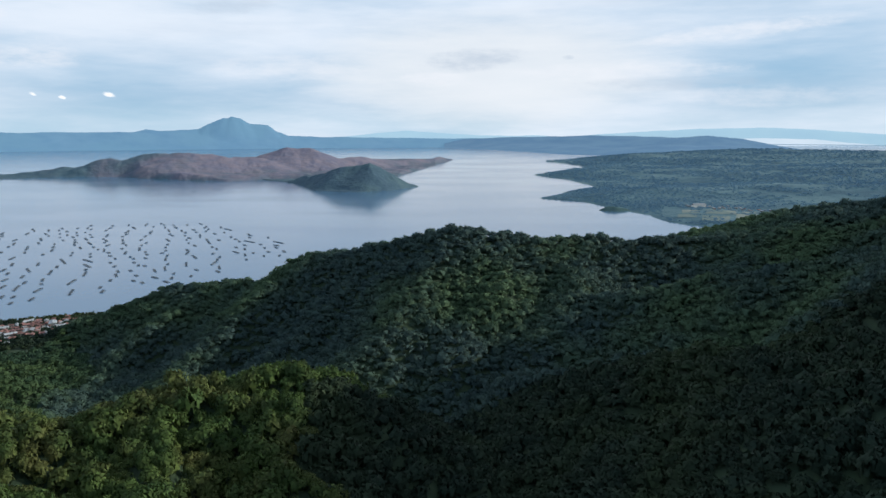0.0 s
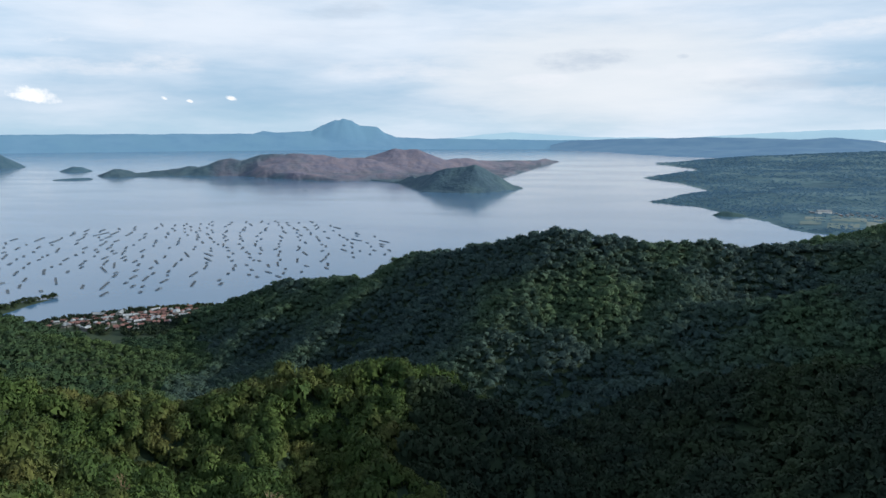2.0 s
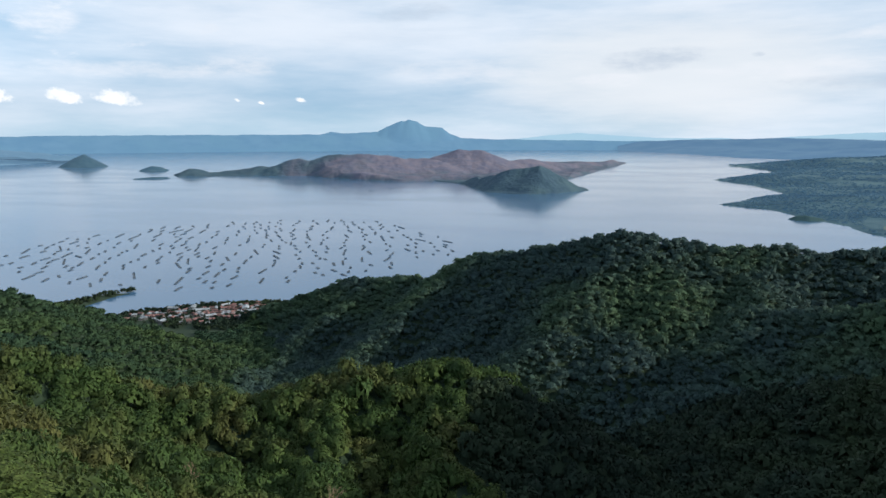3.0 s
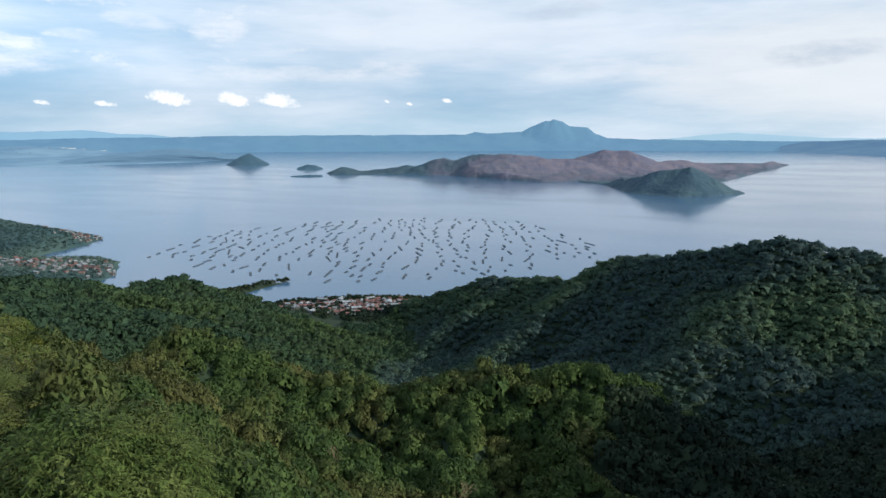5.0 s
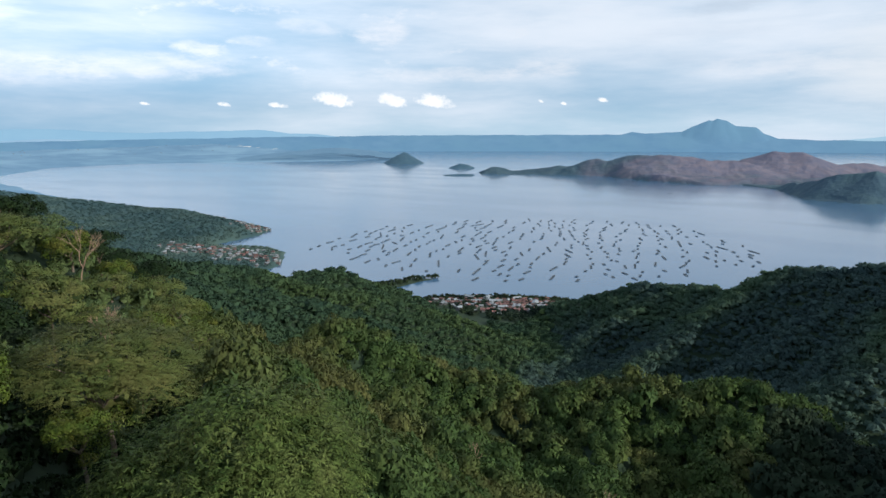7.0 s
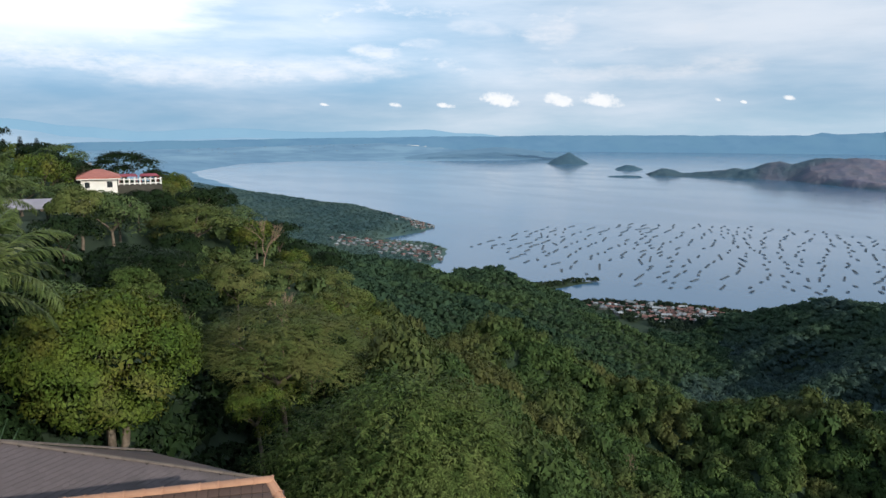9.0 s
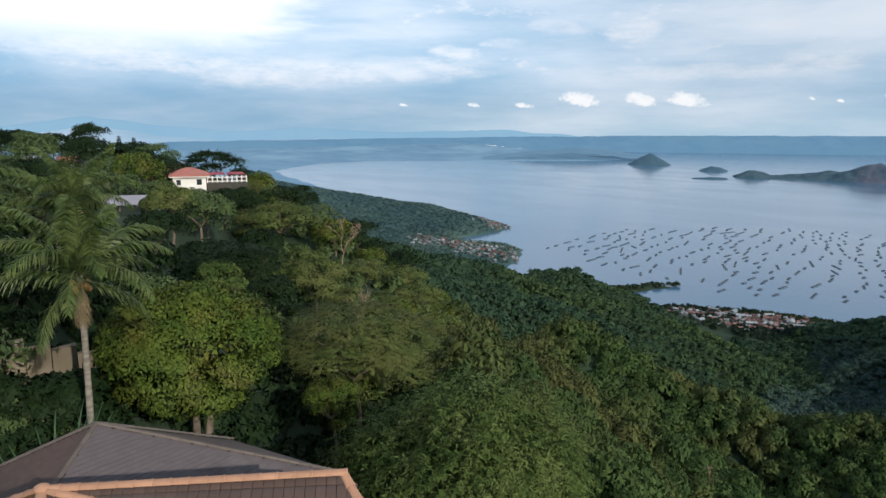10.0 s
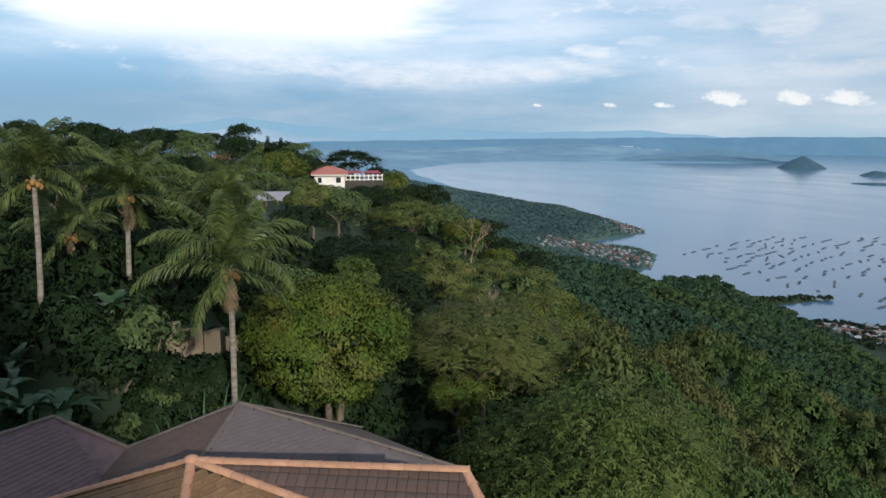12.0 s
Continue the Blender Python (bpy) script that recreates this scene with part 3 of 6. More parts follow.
def landmass(name, mat, label, ridges, az, radii, rough=(0.0, 100.0, 1), kind="structure", category="", shore=None, beach=0.2, flat=0.0):
    """Land built from crest lines (line, slope, soft) over a fan of ground, cut by a shoreline; what lies under the lake's level stays hidden."""
    a = np.radians(np.arange(az[0], az[1], az[2]))
    r = np.geomspace(radii[0], radii[1], radii[2])
    rr, aa = np.meshgrid(r, a, indexing="ij")
    x, y = -rr * np.sin(aa), rr * np.cos(aa)
    z = np.full(x.shape, flat if flat else -60.0)
    for line, slope, soft in ridges:
        z = np.maximum(z, ridge(x, y, line, slope, soft))
    z = z + rough[0] * np.clip((z + 1) / 8, 0, 1) * (fbm(x, y, rough[1], rough[2], 5) - 0.5 * np.abs(fbm(x, y, rough[1] * 0.4, rough[2] + 7, 4)))
    if shore:
        d = inside_distance(x + 0.12 * rough[1] * fbm(x, y, rough[1] * 0.5, 61), y + 0.12 * rough[1] * fbm(x, y, rough[1] * 0.5, 67), [polar(*p, 0)[:2] for p in shore])
        z = np.minimum(z, d * beach)
    z = np.maximum(z, -6)
    ob = grid_mesh(name, np.stack([x, y, z], -1).reshape(-1, 3), len(r), len(a), mat)
    return tagged(ob, label, category, kind=kind)


def polar(az, r, z):
    a = radians(az)
    return (-r * math.sin(a), r * math.cos(a), z)


# mountain and plateau on the far shore
PLATEAU = [polar(78, 4560, 50), polar(64, 4540, 68), polar(52, 4490, 82), polar(42, 4450, 90), polar(35.9, 4420, 92), polar(28, 4420, 94), polar(23.7, 4420, 95), polar(18, 4420, 90), polar(12, 4440, 70), polar(10.3, 4450, 64), polar(1.3, 4500, 54), polar(-4, 4550, 52),
           polar(-8, 4600, 50)]
MOUNT = [polar(24.5, 4420, 94), polar(23.7, 4420, 97), polar(22.7, 4420, 115), polar(21.7, 4420, 104), polar(19.0, 4420, 118), polar(18.2, 4420, 149), polar(17.1, 4420, 184),
         polar(16.8, 4420, 181), polar(16.5, 4420, 193), polar(15.9, 4420, 179), polar(15.2, 4420, 150), polar(13.9, 4420, 140), polar(13.7, 4420, 116), polar(12.2, 4420, 74)]
landmass("backdrop_mountain", M["far_shore"], "far mountain and level plateau across the lake, tinted blue for haze", [(PLATEAU, 0.38, 60), (MOUNT, 0.9, 3)],
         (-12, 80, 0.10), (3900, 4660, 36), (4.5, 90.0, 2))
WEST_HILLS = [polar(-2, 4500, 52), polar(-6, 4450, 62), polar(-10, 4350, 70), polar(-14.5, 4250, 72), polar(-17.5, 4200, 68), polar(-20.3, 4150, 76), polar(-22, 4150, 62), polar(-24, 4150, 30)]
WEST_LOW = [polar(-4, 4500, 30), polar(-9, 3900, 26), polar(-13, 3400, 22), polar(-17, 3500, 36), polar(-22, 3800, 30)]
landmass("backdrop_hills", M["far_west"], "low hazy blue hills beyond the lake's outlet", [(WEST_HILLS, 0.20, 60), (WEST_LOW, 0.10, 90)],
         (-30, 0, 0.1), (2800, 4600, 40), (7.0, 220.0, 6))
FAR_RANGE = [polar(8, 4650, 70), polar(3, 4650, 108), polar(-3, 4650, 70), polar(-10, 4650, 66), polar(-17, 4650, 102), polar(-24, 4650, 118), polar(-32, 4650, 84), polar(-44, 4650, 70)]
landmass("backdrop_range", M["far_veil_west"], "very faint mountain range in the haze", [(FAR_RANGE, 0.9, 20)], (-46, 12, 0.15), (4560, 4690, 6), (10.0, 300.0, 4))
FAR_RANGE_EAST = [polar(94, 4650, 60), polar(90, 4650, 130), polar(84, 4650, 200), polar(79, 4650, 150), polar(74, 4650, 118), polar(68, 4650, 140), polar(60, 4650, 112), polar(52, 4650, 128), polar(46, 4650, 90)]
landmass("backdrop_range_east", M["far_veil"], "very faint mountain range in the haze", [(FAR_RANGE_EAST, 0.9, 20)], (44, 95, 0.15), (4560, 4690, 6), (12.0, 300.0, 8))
# a strip of open sea behind the western farmland, raised to fit the camera's view
a = np.radians(np.arange(-46, -14, 1.0))
co = np.concatenate([np.stack([-r * np.sin(a), r * np.cos(a), np.full(len(a), 24.0)], -1) for r in (4250.0, 4560.0)])
tagged(grid_mesh("backdrop_sea", co, 2, len(a), M["water"]), "bright strip of distant sea", kind="structure")

# low western farmland with its points
W_BACK = [polar(-60, 2600, 60), polar(-40, 2900, 50), polar(-31, 2900, 42), polar(-27, 2900, 45), polar(-22, 2800, 32), polar(-17, 2700, 22), polar(-12, 2600, 8), polar(-9.3, 2520, 3)]
W_MID = [polar(-40, 2000, 34), polar(-25, 1850, 20), polar(-14, 1780, 12), polar(-9.5, 1740, 9), polar(-7.9, 1730, 3)]
W_NEAR = [polar(-40, 1400, 26), polar(-25, 1350, 14), polar(-15, 1230, 9), polar(-10.5, 1150, 9), polar(-9, 1145, 4)]
W_FLAT = [polar(-50, 900, 14), polar(-32, 950, 7), polar(-22, 960, 4.0), polar(-16, 1040, 4)]
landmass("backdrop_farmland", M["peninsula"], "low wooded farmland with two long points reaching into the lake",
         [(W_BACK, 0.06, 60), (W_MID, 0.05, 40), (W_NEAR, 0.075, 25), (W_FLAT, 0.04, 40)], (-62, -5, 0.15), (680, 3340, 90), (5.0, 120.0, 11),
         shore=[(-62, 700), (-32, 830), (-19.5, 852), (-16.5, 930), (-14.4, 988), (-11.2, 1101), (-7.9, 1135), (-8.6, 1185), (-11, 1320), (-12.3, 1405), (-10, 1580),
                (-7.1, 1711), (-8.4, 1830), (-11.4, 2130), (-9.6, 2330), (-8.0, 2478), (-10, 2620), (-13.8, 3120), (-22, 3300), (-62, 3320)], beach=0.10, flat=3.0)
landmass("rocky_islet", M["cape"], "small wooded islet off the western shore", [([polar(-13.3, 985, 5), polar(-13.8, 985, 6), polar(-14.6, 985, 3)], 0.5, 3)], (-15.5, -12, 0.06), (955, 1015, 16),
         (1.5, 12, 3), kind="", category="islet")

# eastern lowland, cape and their shore
E_SHORE = [polar(120, 3600, 40), polar(95, 2900, 32), polar(76, 2450, 22), polar(70, 2900, 18), polar(64, 3100, 18), polar(58, 3250, 16), polar(50, 3250, 14), polar(45, 3180, 6), polar(43.2, 3100, 2)]
E_PLAIN = [polar(120, 4500, 80), polar(90, 4500, 78), polar(72, 4500, 76), polar(60, 4500, 79), polar(48, 4500, 82)]
E_HILL = [polar(53, 3080, 9), polar(51.5, 3060, 13), polar(50, 3050, 18), polar(48.6, 3050, 27), polar(47.2, 3050, 45), polar(46.6, 3050, 50), polar(46.0, 3050, 42), polar(44.6, 3050, 16), polar(43.0, 3050, 4)]
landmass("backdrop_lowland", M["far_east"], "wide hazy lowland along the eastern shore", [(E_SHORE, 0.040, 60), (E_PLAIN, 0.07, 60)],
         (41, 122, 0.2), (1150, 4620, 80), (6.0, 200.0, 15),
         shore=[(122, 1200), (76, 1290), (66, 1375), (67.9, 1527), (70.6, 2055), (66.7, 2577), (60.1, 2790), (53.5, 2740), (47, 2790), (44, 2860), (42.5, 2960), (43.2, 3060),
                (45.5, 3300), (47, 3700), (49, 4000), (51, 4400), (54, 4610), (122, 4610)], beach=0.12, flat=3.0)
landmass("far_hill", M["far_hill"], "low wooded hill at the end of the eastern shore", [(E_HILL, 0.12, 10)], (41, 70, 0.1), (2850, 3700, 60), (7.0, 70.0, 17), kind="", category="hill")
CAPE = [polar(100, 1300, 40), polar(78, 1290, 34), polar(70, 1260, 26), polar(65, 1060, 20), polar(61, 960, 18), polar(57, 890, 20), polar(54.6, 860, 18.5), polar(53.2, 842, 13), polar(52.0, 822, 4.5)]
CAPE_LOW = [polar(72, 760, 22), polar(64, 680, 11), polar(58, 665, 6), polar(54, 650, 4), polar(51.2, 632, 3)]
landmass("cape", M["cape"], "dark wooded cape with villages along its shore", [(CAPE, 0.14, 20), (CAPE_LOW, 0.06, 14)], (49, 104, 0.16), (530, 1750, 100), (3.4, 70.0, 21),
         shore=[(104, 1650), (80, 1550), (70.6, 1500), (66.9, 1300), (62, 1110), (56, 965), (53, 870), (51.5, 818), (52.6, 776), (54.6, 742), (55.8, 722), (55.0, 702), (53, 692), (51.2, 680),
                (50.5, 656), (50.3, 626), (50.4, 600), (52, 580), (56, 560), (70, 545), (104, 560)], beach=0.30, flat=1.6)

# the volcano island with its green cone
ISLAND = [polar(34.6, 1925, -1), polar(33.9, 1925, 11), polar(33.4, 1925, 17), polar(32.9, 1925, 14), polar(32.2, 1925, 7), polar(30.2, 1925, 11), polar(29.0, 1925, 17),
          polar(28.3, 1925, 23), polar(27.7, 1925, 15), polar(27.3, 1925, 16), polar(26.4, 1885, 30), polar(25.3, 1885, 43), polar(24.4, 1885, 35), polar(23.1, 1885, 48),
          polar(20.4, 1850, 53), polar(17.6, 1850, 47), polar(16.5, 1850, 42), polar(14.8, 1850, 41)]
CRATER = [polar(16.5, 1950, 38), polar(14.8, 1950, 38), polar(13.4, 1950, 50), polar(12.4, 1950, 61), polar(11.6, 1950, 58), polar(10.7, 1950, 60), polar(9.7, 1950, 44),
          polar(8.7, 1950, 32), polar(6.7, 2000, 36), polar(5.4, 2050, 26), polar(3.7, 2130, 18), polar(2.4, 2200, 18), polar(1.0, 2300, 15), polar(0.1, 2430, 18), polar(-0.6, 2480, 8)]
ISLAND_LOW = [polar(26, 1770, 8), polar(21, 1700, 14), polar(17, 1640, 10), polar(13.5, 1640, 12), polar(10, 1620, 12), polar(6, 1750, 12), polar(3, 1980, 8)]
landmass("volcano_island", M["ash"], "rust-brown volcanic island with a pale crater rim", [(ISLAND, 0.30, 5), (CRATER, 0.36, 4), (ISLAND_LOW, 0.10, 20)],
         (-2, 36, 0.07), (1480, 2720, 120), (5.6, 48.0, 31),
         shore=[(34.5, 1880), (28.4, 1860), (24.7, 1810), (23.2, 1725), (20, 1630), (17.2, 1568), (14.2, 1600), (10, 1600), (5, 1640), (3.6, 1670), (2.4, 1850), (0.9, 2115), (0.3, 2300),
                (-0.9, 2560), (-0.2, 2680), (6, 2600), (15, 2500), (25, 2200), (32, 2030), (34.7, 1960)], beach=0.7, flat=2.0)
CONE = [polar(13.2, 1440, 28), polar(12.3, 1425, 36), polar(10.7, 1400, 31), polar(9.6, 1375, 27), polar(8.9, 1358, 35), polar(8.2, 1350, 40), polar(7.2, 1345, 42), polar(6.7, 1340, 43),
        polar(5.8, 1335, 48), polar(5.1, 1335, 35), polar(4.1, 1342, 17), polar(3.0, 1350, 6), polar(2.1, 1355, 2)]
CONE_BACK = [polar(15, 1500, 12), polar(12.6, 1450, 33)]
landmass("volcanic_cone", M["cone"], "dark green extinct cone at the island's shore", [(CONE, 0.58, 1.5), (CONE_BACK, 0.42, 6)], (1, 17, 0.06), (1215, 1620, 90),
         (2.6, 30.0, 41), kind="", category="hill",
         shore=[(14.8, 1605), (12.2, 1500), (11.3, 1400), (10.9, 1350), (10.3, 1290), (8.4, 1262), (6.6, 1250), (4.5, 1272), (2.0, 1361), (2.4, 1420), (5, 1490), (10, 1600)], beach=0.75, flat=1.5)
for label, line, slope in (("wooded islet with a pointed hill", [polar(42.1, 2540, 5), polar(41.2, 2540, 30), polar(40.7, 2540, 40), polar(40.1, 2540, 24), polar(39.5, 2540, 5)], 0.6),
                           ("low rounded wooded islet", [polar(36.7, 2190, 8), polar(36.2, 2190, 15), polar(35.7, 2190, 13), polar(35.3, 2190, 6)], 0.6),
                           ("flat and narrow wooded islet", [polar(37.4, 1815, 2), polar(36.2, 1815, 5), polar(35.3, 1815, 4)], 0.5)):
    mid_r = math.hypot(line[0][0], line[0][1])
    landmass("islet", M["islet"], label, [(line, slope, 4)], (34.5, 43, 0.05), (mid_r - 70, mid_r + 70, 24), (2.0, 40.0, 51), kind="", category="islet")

# ---------------------------------------------------------------- forest
rng = np.random.default_rng(7)


def face_out(tri, nrm):
    """Winds each leaf so that its upper side is the one that the crown's normals name."""
    nrm = nrm / np.linalg.norm(nrm, axis=2)[..., None]
    wrong = np.einsum("ij,ij->i", np.cross(tri[:, 1] - tri[:, 0], tri[:, 2] - tri[:, 0]), nrm[:, 0]) < 0
    tri[wrong] = tri[wrong][:, ::-1]
    return tri, nrm


def crown_shape(count, seed, lumps=9, leaf=0.3, flat=0.8, low=0.0, slim=0.55, core=0.9, bulge=0.52):
    """Leaf clumps (three corners each) over a lumpy crown of radius 1; its lowest leaves hang near z = 0. low lets lumps reach under the middle."""
    g = np.random.default_rng(seed)
    mid = g.normal(size=(lumps, 3))
    mid[:, 2] = np.where(g.uniform(size=lumps) < low, mid[:, 2], np.abs(mid[:, 2]))
    mid = mid / np.linalg.norm(mid, axis=1)[:, None] * bulge
    mid = np.concatenate([mid, [[0, 0, 0.3]]])
    big = 1.0 - bulge
    size = np.append(g.uniform(0.8, 1.2, lumps) * big, 0.6)
    k = g.integers(0, lumps + 1, count)
    way = g.normal(size=(count, 3))
    way[:, 2] = np.where(g.uniform(size=count) < 0.75, np.abs(way[:, 2]), way[:, 2] * 0.6)
    way = way + mid[k] * 0.6
    way /= np.linalg.norm(way, axis=1)[:, None]
    at = mid[k] + way * size[k][:, None] * g.uniform(0.78, 1.04, (count, 1))
    at[:, 2] = at[:, 2] * flat + 0.45
    normal = way + g.normal(size=(count, 3)) * 0.5
    normal /= np.linalg.norm(normal, axis=1)[:, None]
    side = np.cross(normal, g.normal(size=(count, 3)))
    side /= np.linalg.norm(side, axis=1)[:, None]
    other = np.cross(normal, side)
    s = g.uniform(0.6, 1.2, (count, 1)) * leaf
    tip, lift = at + side * s * 1.25 - normal * s * 0.35, -side * s * 0.55 - normal * s * 0.2
    tri = np.stack([at + lift - other * s * slim, tip, at + lift + other * s * slim], 1)
    nrm = np.repeat((way * 0.9 + at * (0.7, 0.7, 0.7) + normal * 0.22 + (0, 0, 0.25))[:, None, :], 3, 1)
    if core:
        # larger leaves deep inside close the gaps
        inner = int(min(500, max(14, count // 6)))
        way = g.normal(size=(inner, 3))
        way[:, 2] = np.where(g.uniform(size=inner) < 0.7, np.abs(way[:, 2]), way[:, 2])
        way /= np.linalg.norm(way, axis=1)[:, None]
        at = way * g.uniform(0.55, 0.85, (inner, 1)) * core
        at[:, 2] = at[:, 2] * flat + 0.42
        normal = way + g.normal(size=(inner, 3)) * 0.35
        side = np.cross(normal, g.normal(size=(inner, 3)))
        side /= np.linalg.norm(side, axis=1)[:, None]
        other = np.cross(normal, side)
        s = core * 2.0 / math.sqrt(inner) * g.uniform(0.7, 1.2, (inner, 1))
        tri = np.concatenate([tri, np.stack([at - side * s * 0.5 - other * s * 0.55, at + side * s, at - side * s * 0.5 + other * s * 0.55], 1)])
        nrm = np.concatenate([nrm, np.repeat(way[:, None, :], 3, 1)])
    return face_out(tri, nrm)


def round_off(me, normals):
    """Lets the leaves of a crown shade as one rounded mass."""
    at = me.attributes.new("custom_normal", "FLOAT_VECTOR", "POINT")
    at.data.foreach_set("vector", np.ascontiguousarray(normals, np.float32).ravel())


def forest(name, label, x, y, radius, height, count, leaf, mat, z=None):
    """One mesh of many crowns standing on the ground at x, y."""
    shapes = [crown_shape(count, 100 + k, lumps=7 + k % 4, leaf=leaf) for k in range(8)]
    pick = rng.integers(0, 8, len(x))
    turn = rng.uniform(0, 2 * math.pi, len(x))
    z = ground_height(x, y) if z is None else z
    c, s = np.cos(turn)[:, None, None], np.sin(turn)[:, None, None]
    q = np.stack([t[0] for t in shapes])[pick].reshape(len(x), -1, 3)
    m = np.stack([t[1] for t in shapes])[pick].reshape(len(x), -1, 3)
    cc, ss = c[:, :, 0], s[:, :, 0]
    m = np.stack([m[..., 0] * cc - m[..., 1] * ss, m[..., 0] * ss + m[..., 1] * cc, m[..., 2]], -1).reshape(-1, 3)
    qx, qy, qz = q[..., 0:1], q[..., 1:2], q[..., 2:3]
    r, h = radius[:, None, None], height[:, None, None]
    co = np.concatenate([(qx * c - qy * s) * r, (qx * s + qy * c) * r, qz * h], -1) + np.stack([x, y, z], -1)[:, None, :]
    co = co.reshape(-1, 3)
    me = bpy.data.meshes.new(name)
    fill(me, co, np.arange(len(co)).reshape(-1, 3))
    round_off(me, m)
    me.materials.append(mat)
    return tagged(new(name, me), label, "forest", kind="stuff")


def scatter(az, radii, gap):
    """Jittered planting points in a fan of ground."""
    lim = radii[1]
    n = int(2 * lim / gap)
    gx, gy = np.meshgrid(np.arange(n) * gap - lim, np.arange(n) * gap - lim)
    x = (gx + gap * rng.uniform(-0.45, 0.45, gx.shape)).ravel()
    y = (gy + gap * rng.uniform(-0.45, 0.45, gx.shape)).ravel()
    r, a = np.hypot(x, y), np.degrees(np.arctan2(-x, y))
    ok = (r > radii[0]) & (r < radii[1]) & (a > az[0]) & (a < az[1])
    x, y = x[ok], y[ok]
    z = ground_height(x, y)
    ok = (z > 1.2) & ~((x < -200) & (y > 328) & (z < 3.5))
    return x[ok], y[ok]


def overlooked(x, y):
    """Ground on the eye's side of the ridges; what lies behind them takes coarser trees."""
    z, clear = ground_height(x, y), np.ones(len(x), bool)
    for k in np.linspace(0.3, 0.97, 14):
        clear &= ground_height(x * k, y * k) < EYE_Z + (z + 6 - EYE_Z) * k
    return clear


def plant(name, label, az, radii, gap, size, count, leaf, keep=None, mat="canopy", tall=(0.85, 1.45), behind=False):
    x, y = scatter(az, radii, gap)
    if keep is not None:
        ok = keep(x, y)
        x, y = x[ok], y[ok]
    r = size * (0.7 + 0.8 * rng.uniform(0, 1, len(x)) ** 1.8)
    h = r * rng.uniform(tall[0], tall[1], len(x))
    if behind and not overlooked(x, y).all():
        near = overlooked(x, y)
        forest(name + "_behind", label + ", behind the crest", x[~near], y[~near], r[~near], h[~near], 9, 0.6, M[mat])
        x, y, r, h = x[near], y[near], r[near], h[near]
    forest(name, label, x, y, r, h, count, leaf, M[mat])


def open_slope(x, y):
    """Leaves the garden, the houses and the rim's own trees free."""
    a, r = np.degrees(np.arctan2(-x, y)), np.hypot(x, y)
    return ~((a > 56) & (r < 125)) & (r > np.interp(a, [0, 30, 56], [40, 36, 36]))


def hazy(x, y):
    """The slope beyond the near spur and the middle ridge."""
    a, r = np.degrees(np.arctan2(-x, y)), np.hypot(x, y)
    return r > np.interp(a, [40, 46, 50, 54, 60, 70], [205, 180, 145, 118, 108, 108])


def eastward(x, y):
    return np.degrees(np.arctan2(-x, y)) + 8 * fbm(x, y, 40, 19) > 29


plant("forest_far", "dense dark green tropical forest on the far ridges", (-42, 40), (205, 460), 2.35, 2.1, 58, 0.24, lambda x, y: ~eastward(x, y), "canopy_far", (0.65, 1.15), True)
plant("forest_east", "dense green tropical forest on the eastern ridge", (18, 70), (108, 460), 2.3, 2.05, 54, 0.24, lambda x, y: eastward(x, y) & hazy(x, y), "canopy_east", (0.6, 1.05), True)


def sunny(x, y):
    """Where a lighter, yellower canopy stands in for sunlight: the middle ridge and the eastern slope."""
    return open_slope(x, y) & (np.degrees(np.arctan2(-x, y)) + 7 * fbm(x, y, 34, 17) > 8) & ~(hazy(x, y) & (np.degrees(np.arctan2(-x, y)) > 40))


def in_shade(x, y):
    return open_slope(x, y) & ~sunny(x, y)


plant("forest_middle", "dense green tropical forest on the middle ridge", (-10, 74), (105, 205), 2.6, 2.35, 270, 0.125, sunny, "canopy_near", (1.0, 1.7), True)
plant("forest_west", "dense dark green tropical forest on the western spurs", (-42, 24), (110, 205), 2.7, 2.25, 130, 0.18, in_shade, behind=True)
plant("forest_shaded", "shaded dark forest in the deep valley", (-42, 24), (40, 110), 2.8, 2.25, 200, 0.15, in_shade, behind=True)
plant("valley_undergrowth", "low dark undergrowth of the shaded valley", (-42, 24), (34, 110), 2.1, 1.25, 60, 0.22, in_shade, behind=True)
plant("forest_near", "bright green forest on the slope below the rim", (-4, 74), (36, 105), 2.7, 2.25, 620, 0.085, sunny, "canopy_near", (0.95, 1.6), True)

# ---------------------------------------------------------------- trees and plants near the rim
def tube(bm, points, radii, sides=8):
    """A tapered round limb through the points."""
    rings = []
    for i, (p, r) in enumerate(zip(points, radii)):
        way = (points[min(i + 1, len(points) - 1)] - points[max(i - 1, 0)]).normalized()
        u = way.orthogonal().normalized()
        v = way.cross(u)
        rings.append([bm.verts.new(p + (u * math.cos(t) + v * math.sin(t)) * r) for t in (2 * math.pi * k / sides for k in range(sides))])
    for a, b in zip(rings[:-1], rings[1:]):
        for k in range(sides):
            j = (k + 1) % sides
            # ring starts may turn against each other on bends; the tubes are thin
            bm.faces.new((a[k], a[j], b[j], b[k]))
    bm.faces.new(rings[-1])


def limb(rnd, start, end, bend=0.15, steps=5):
    """Points of a slightly crooked limb."""
    way = end - start
    off = Vector((rnd.uniform(-1, 1), rnd.uniform(-1, 1), rnd.uniform(-0.3, 0.6))) * way.length * bend
    return [start + way * t + off * math.sin(math.pi * t) for t in (k / steps for k in range(steps + 1))]


def leaf_mesh(name, quads, normals, mat, parent, label=""):
    me = bpy.data.meshes.new(name)
    co = quads.reshape(-1, 3)
    fill(me, co, np.arange(len(co)).reshape(-1, 3))
    round_off(me, normals)
    me.materials.append(mat)
    ob = new(name, me)
    ob.parent = parent
    if label:
        ob["label"] = label
    return ob


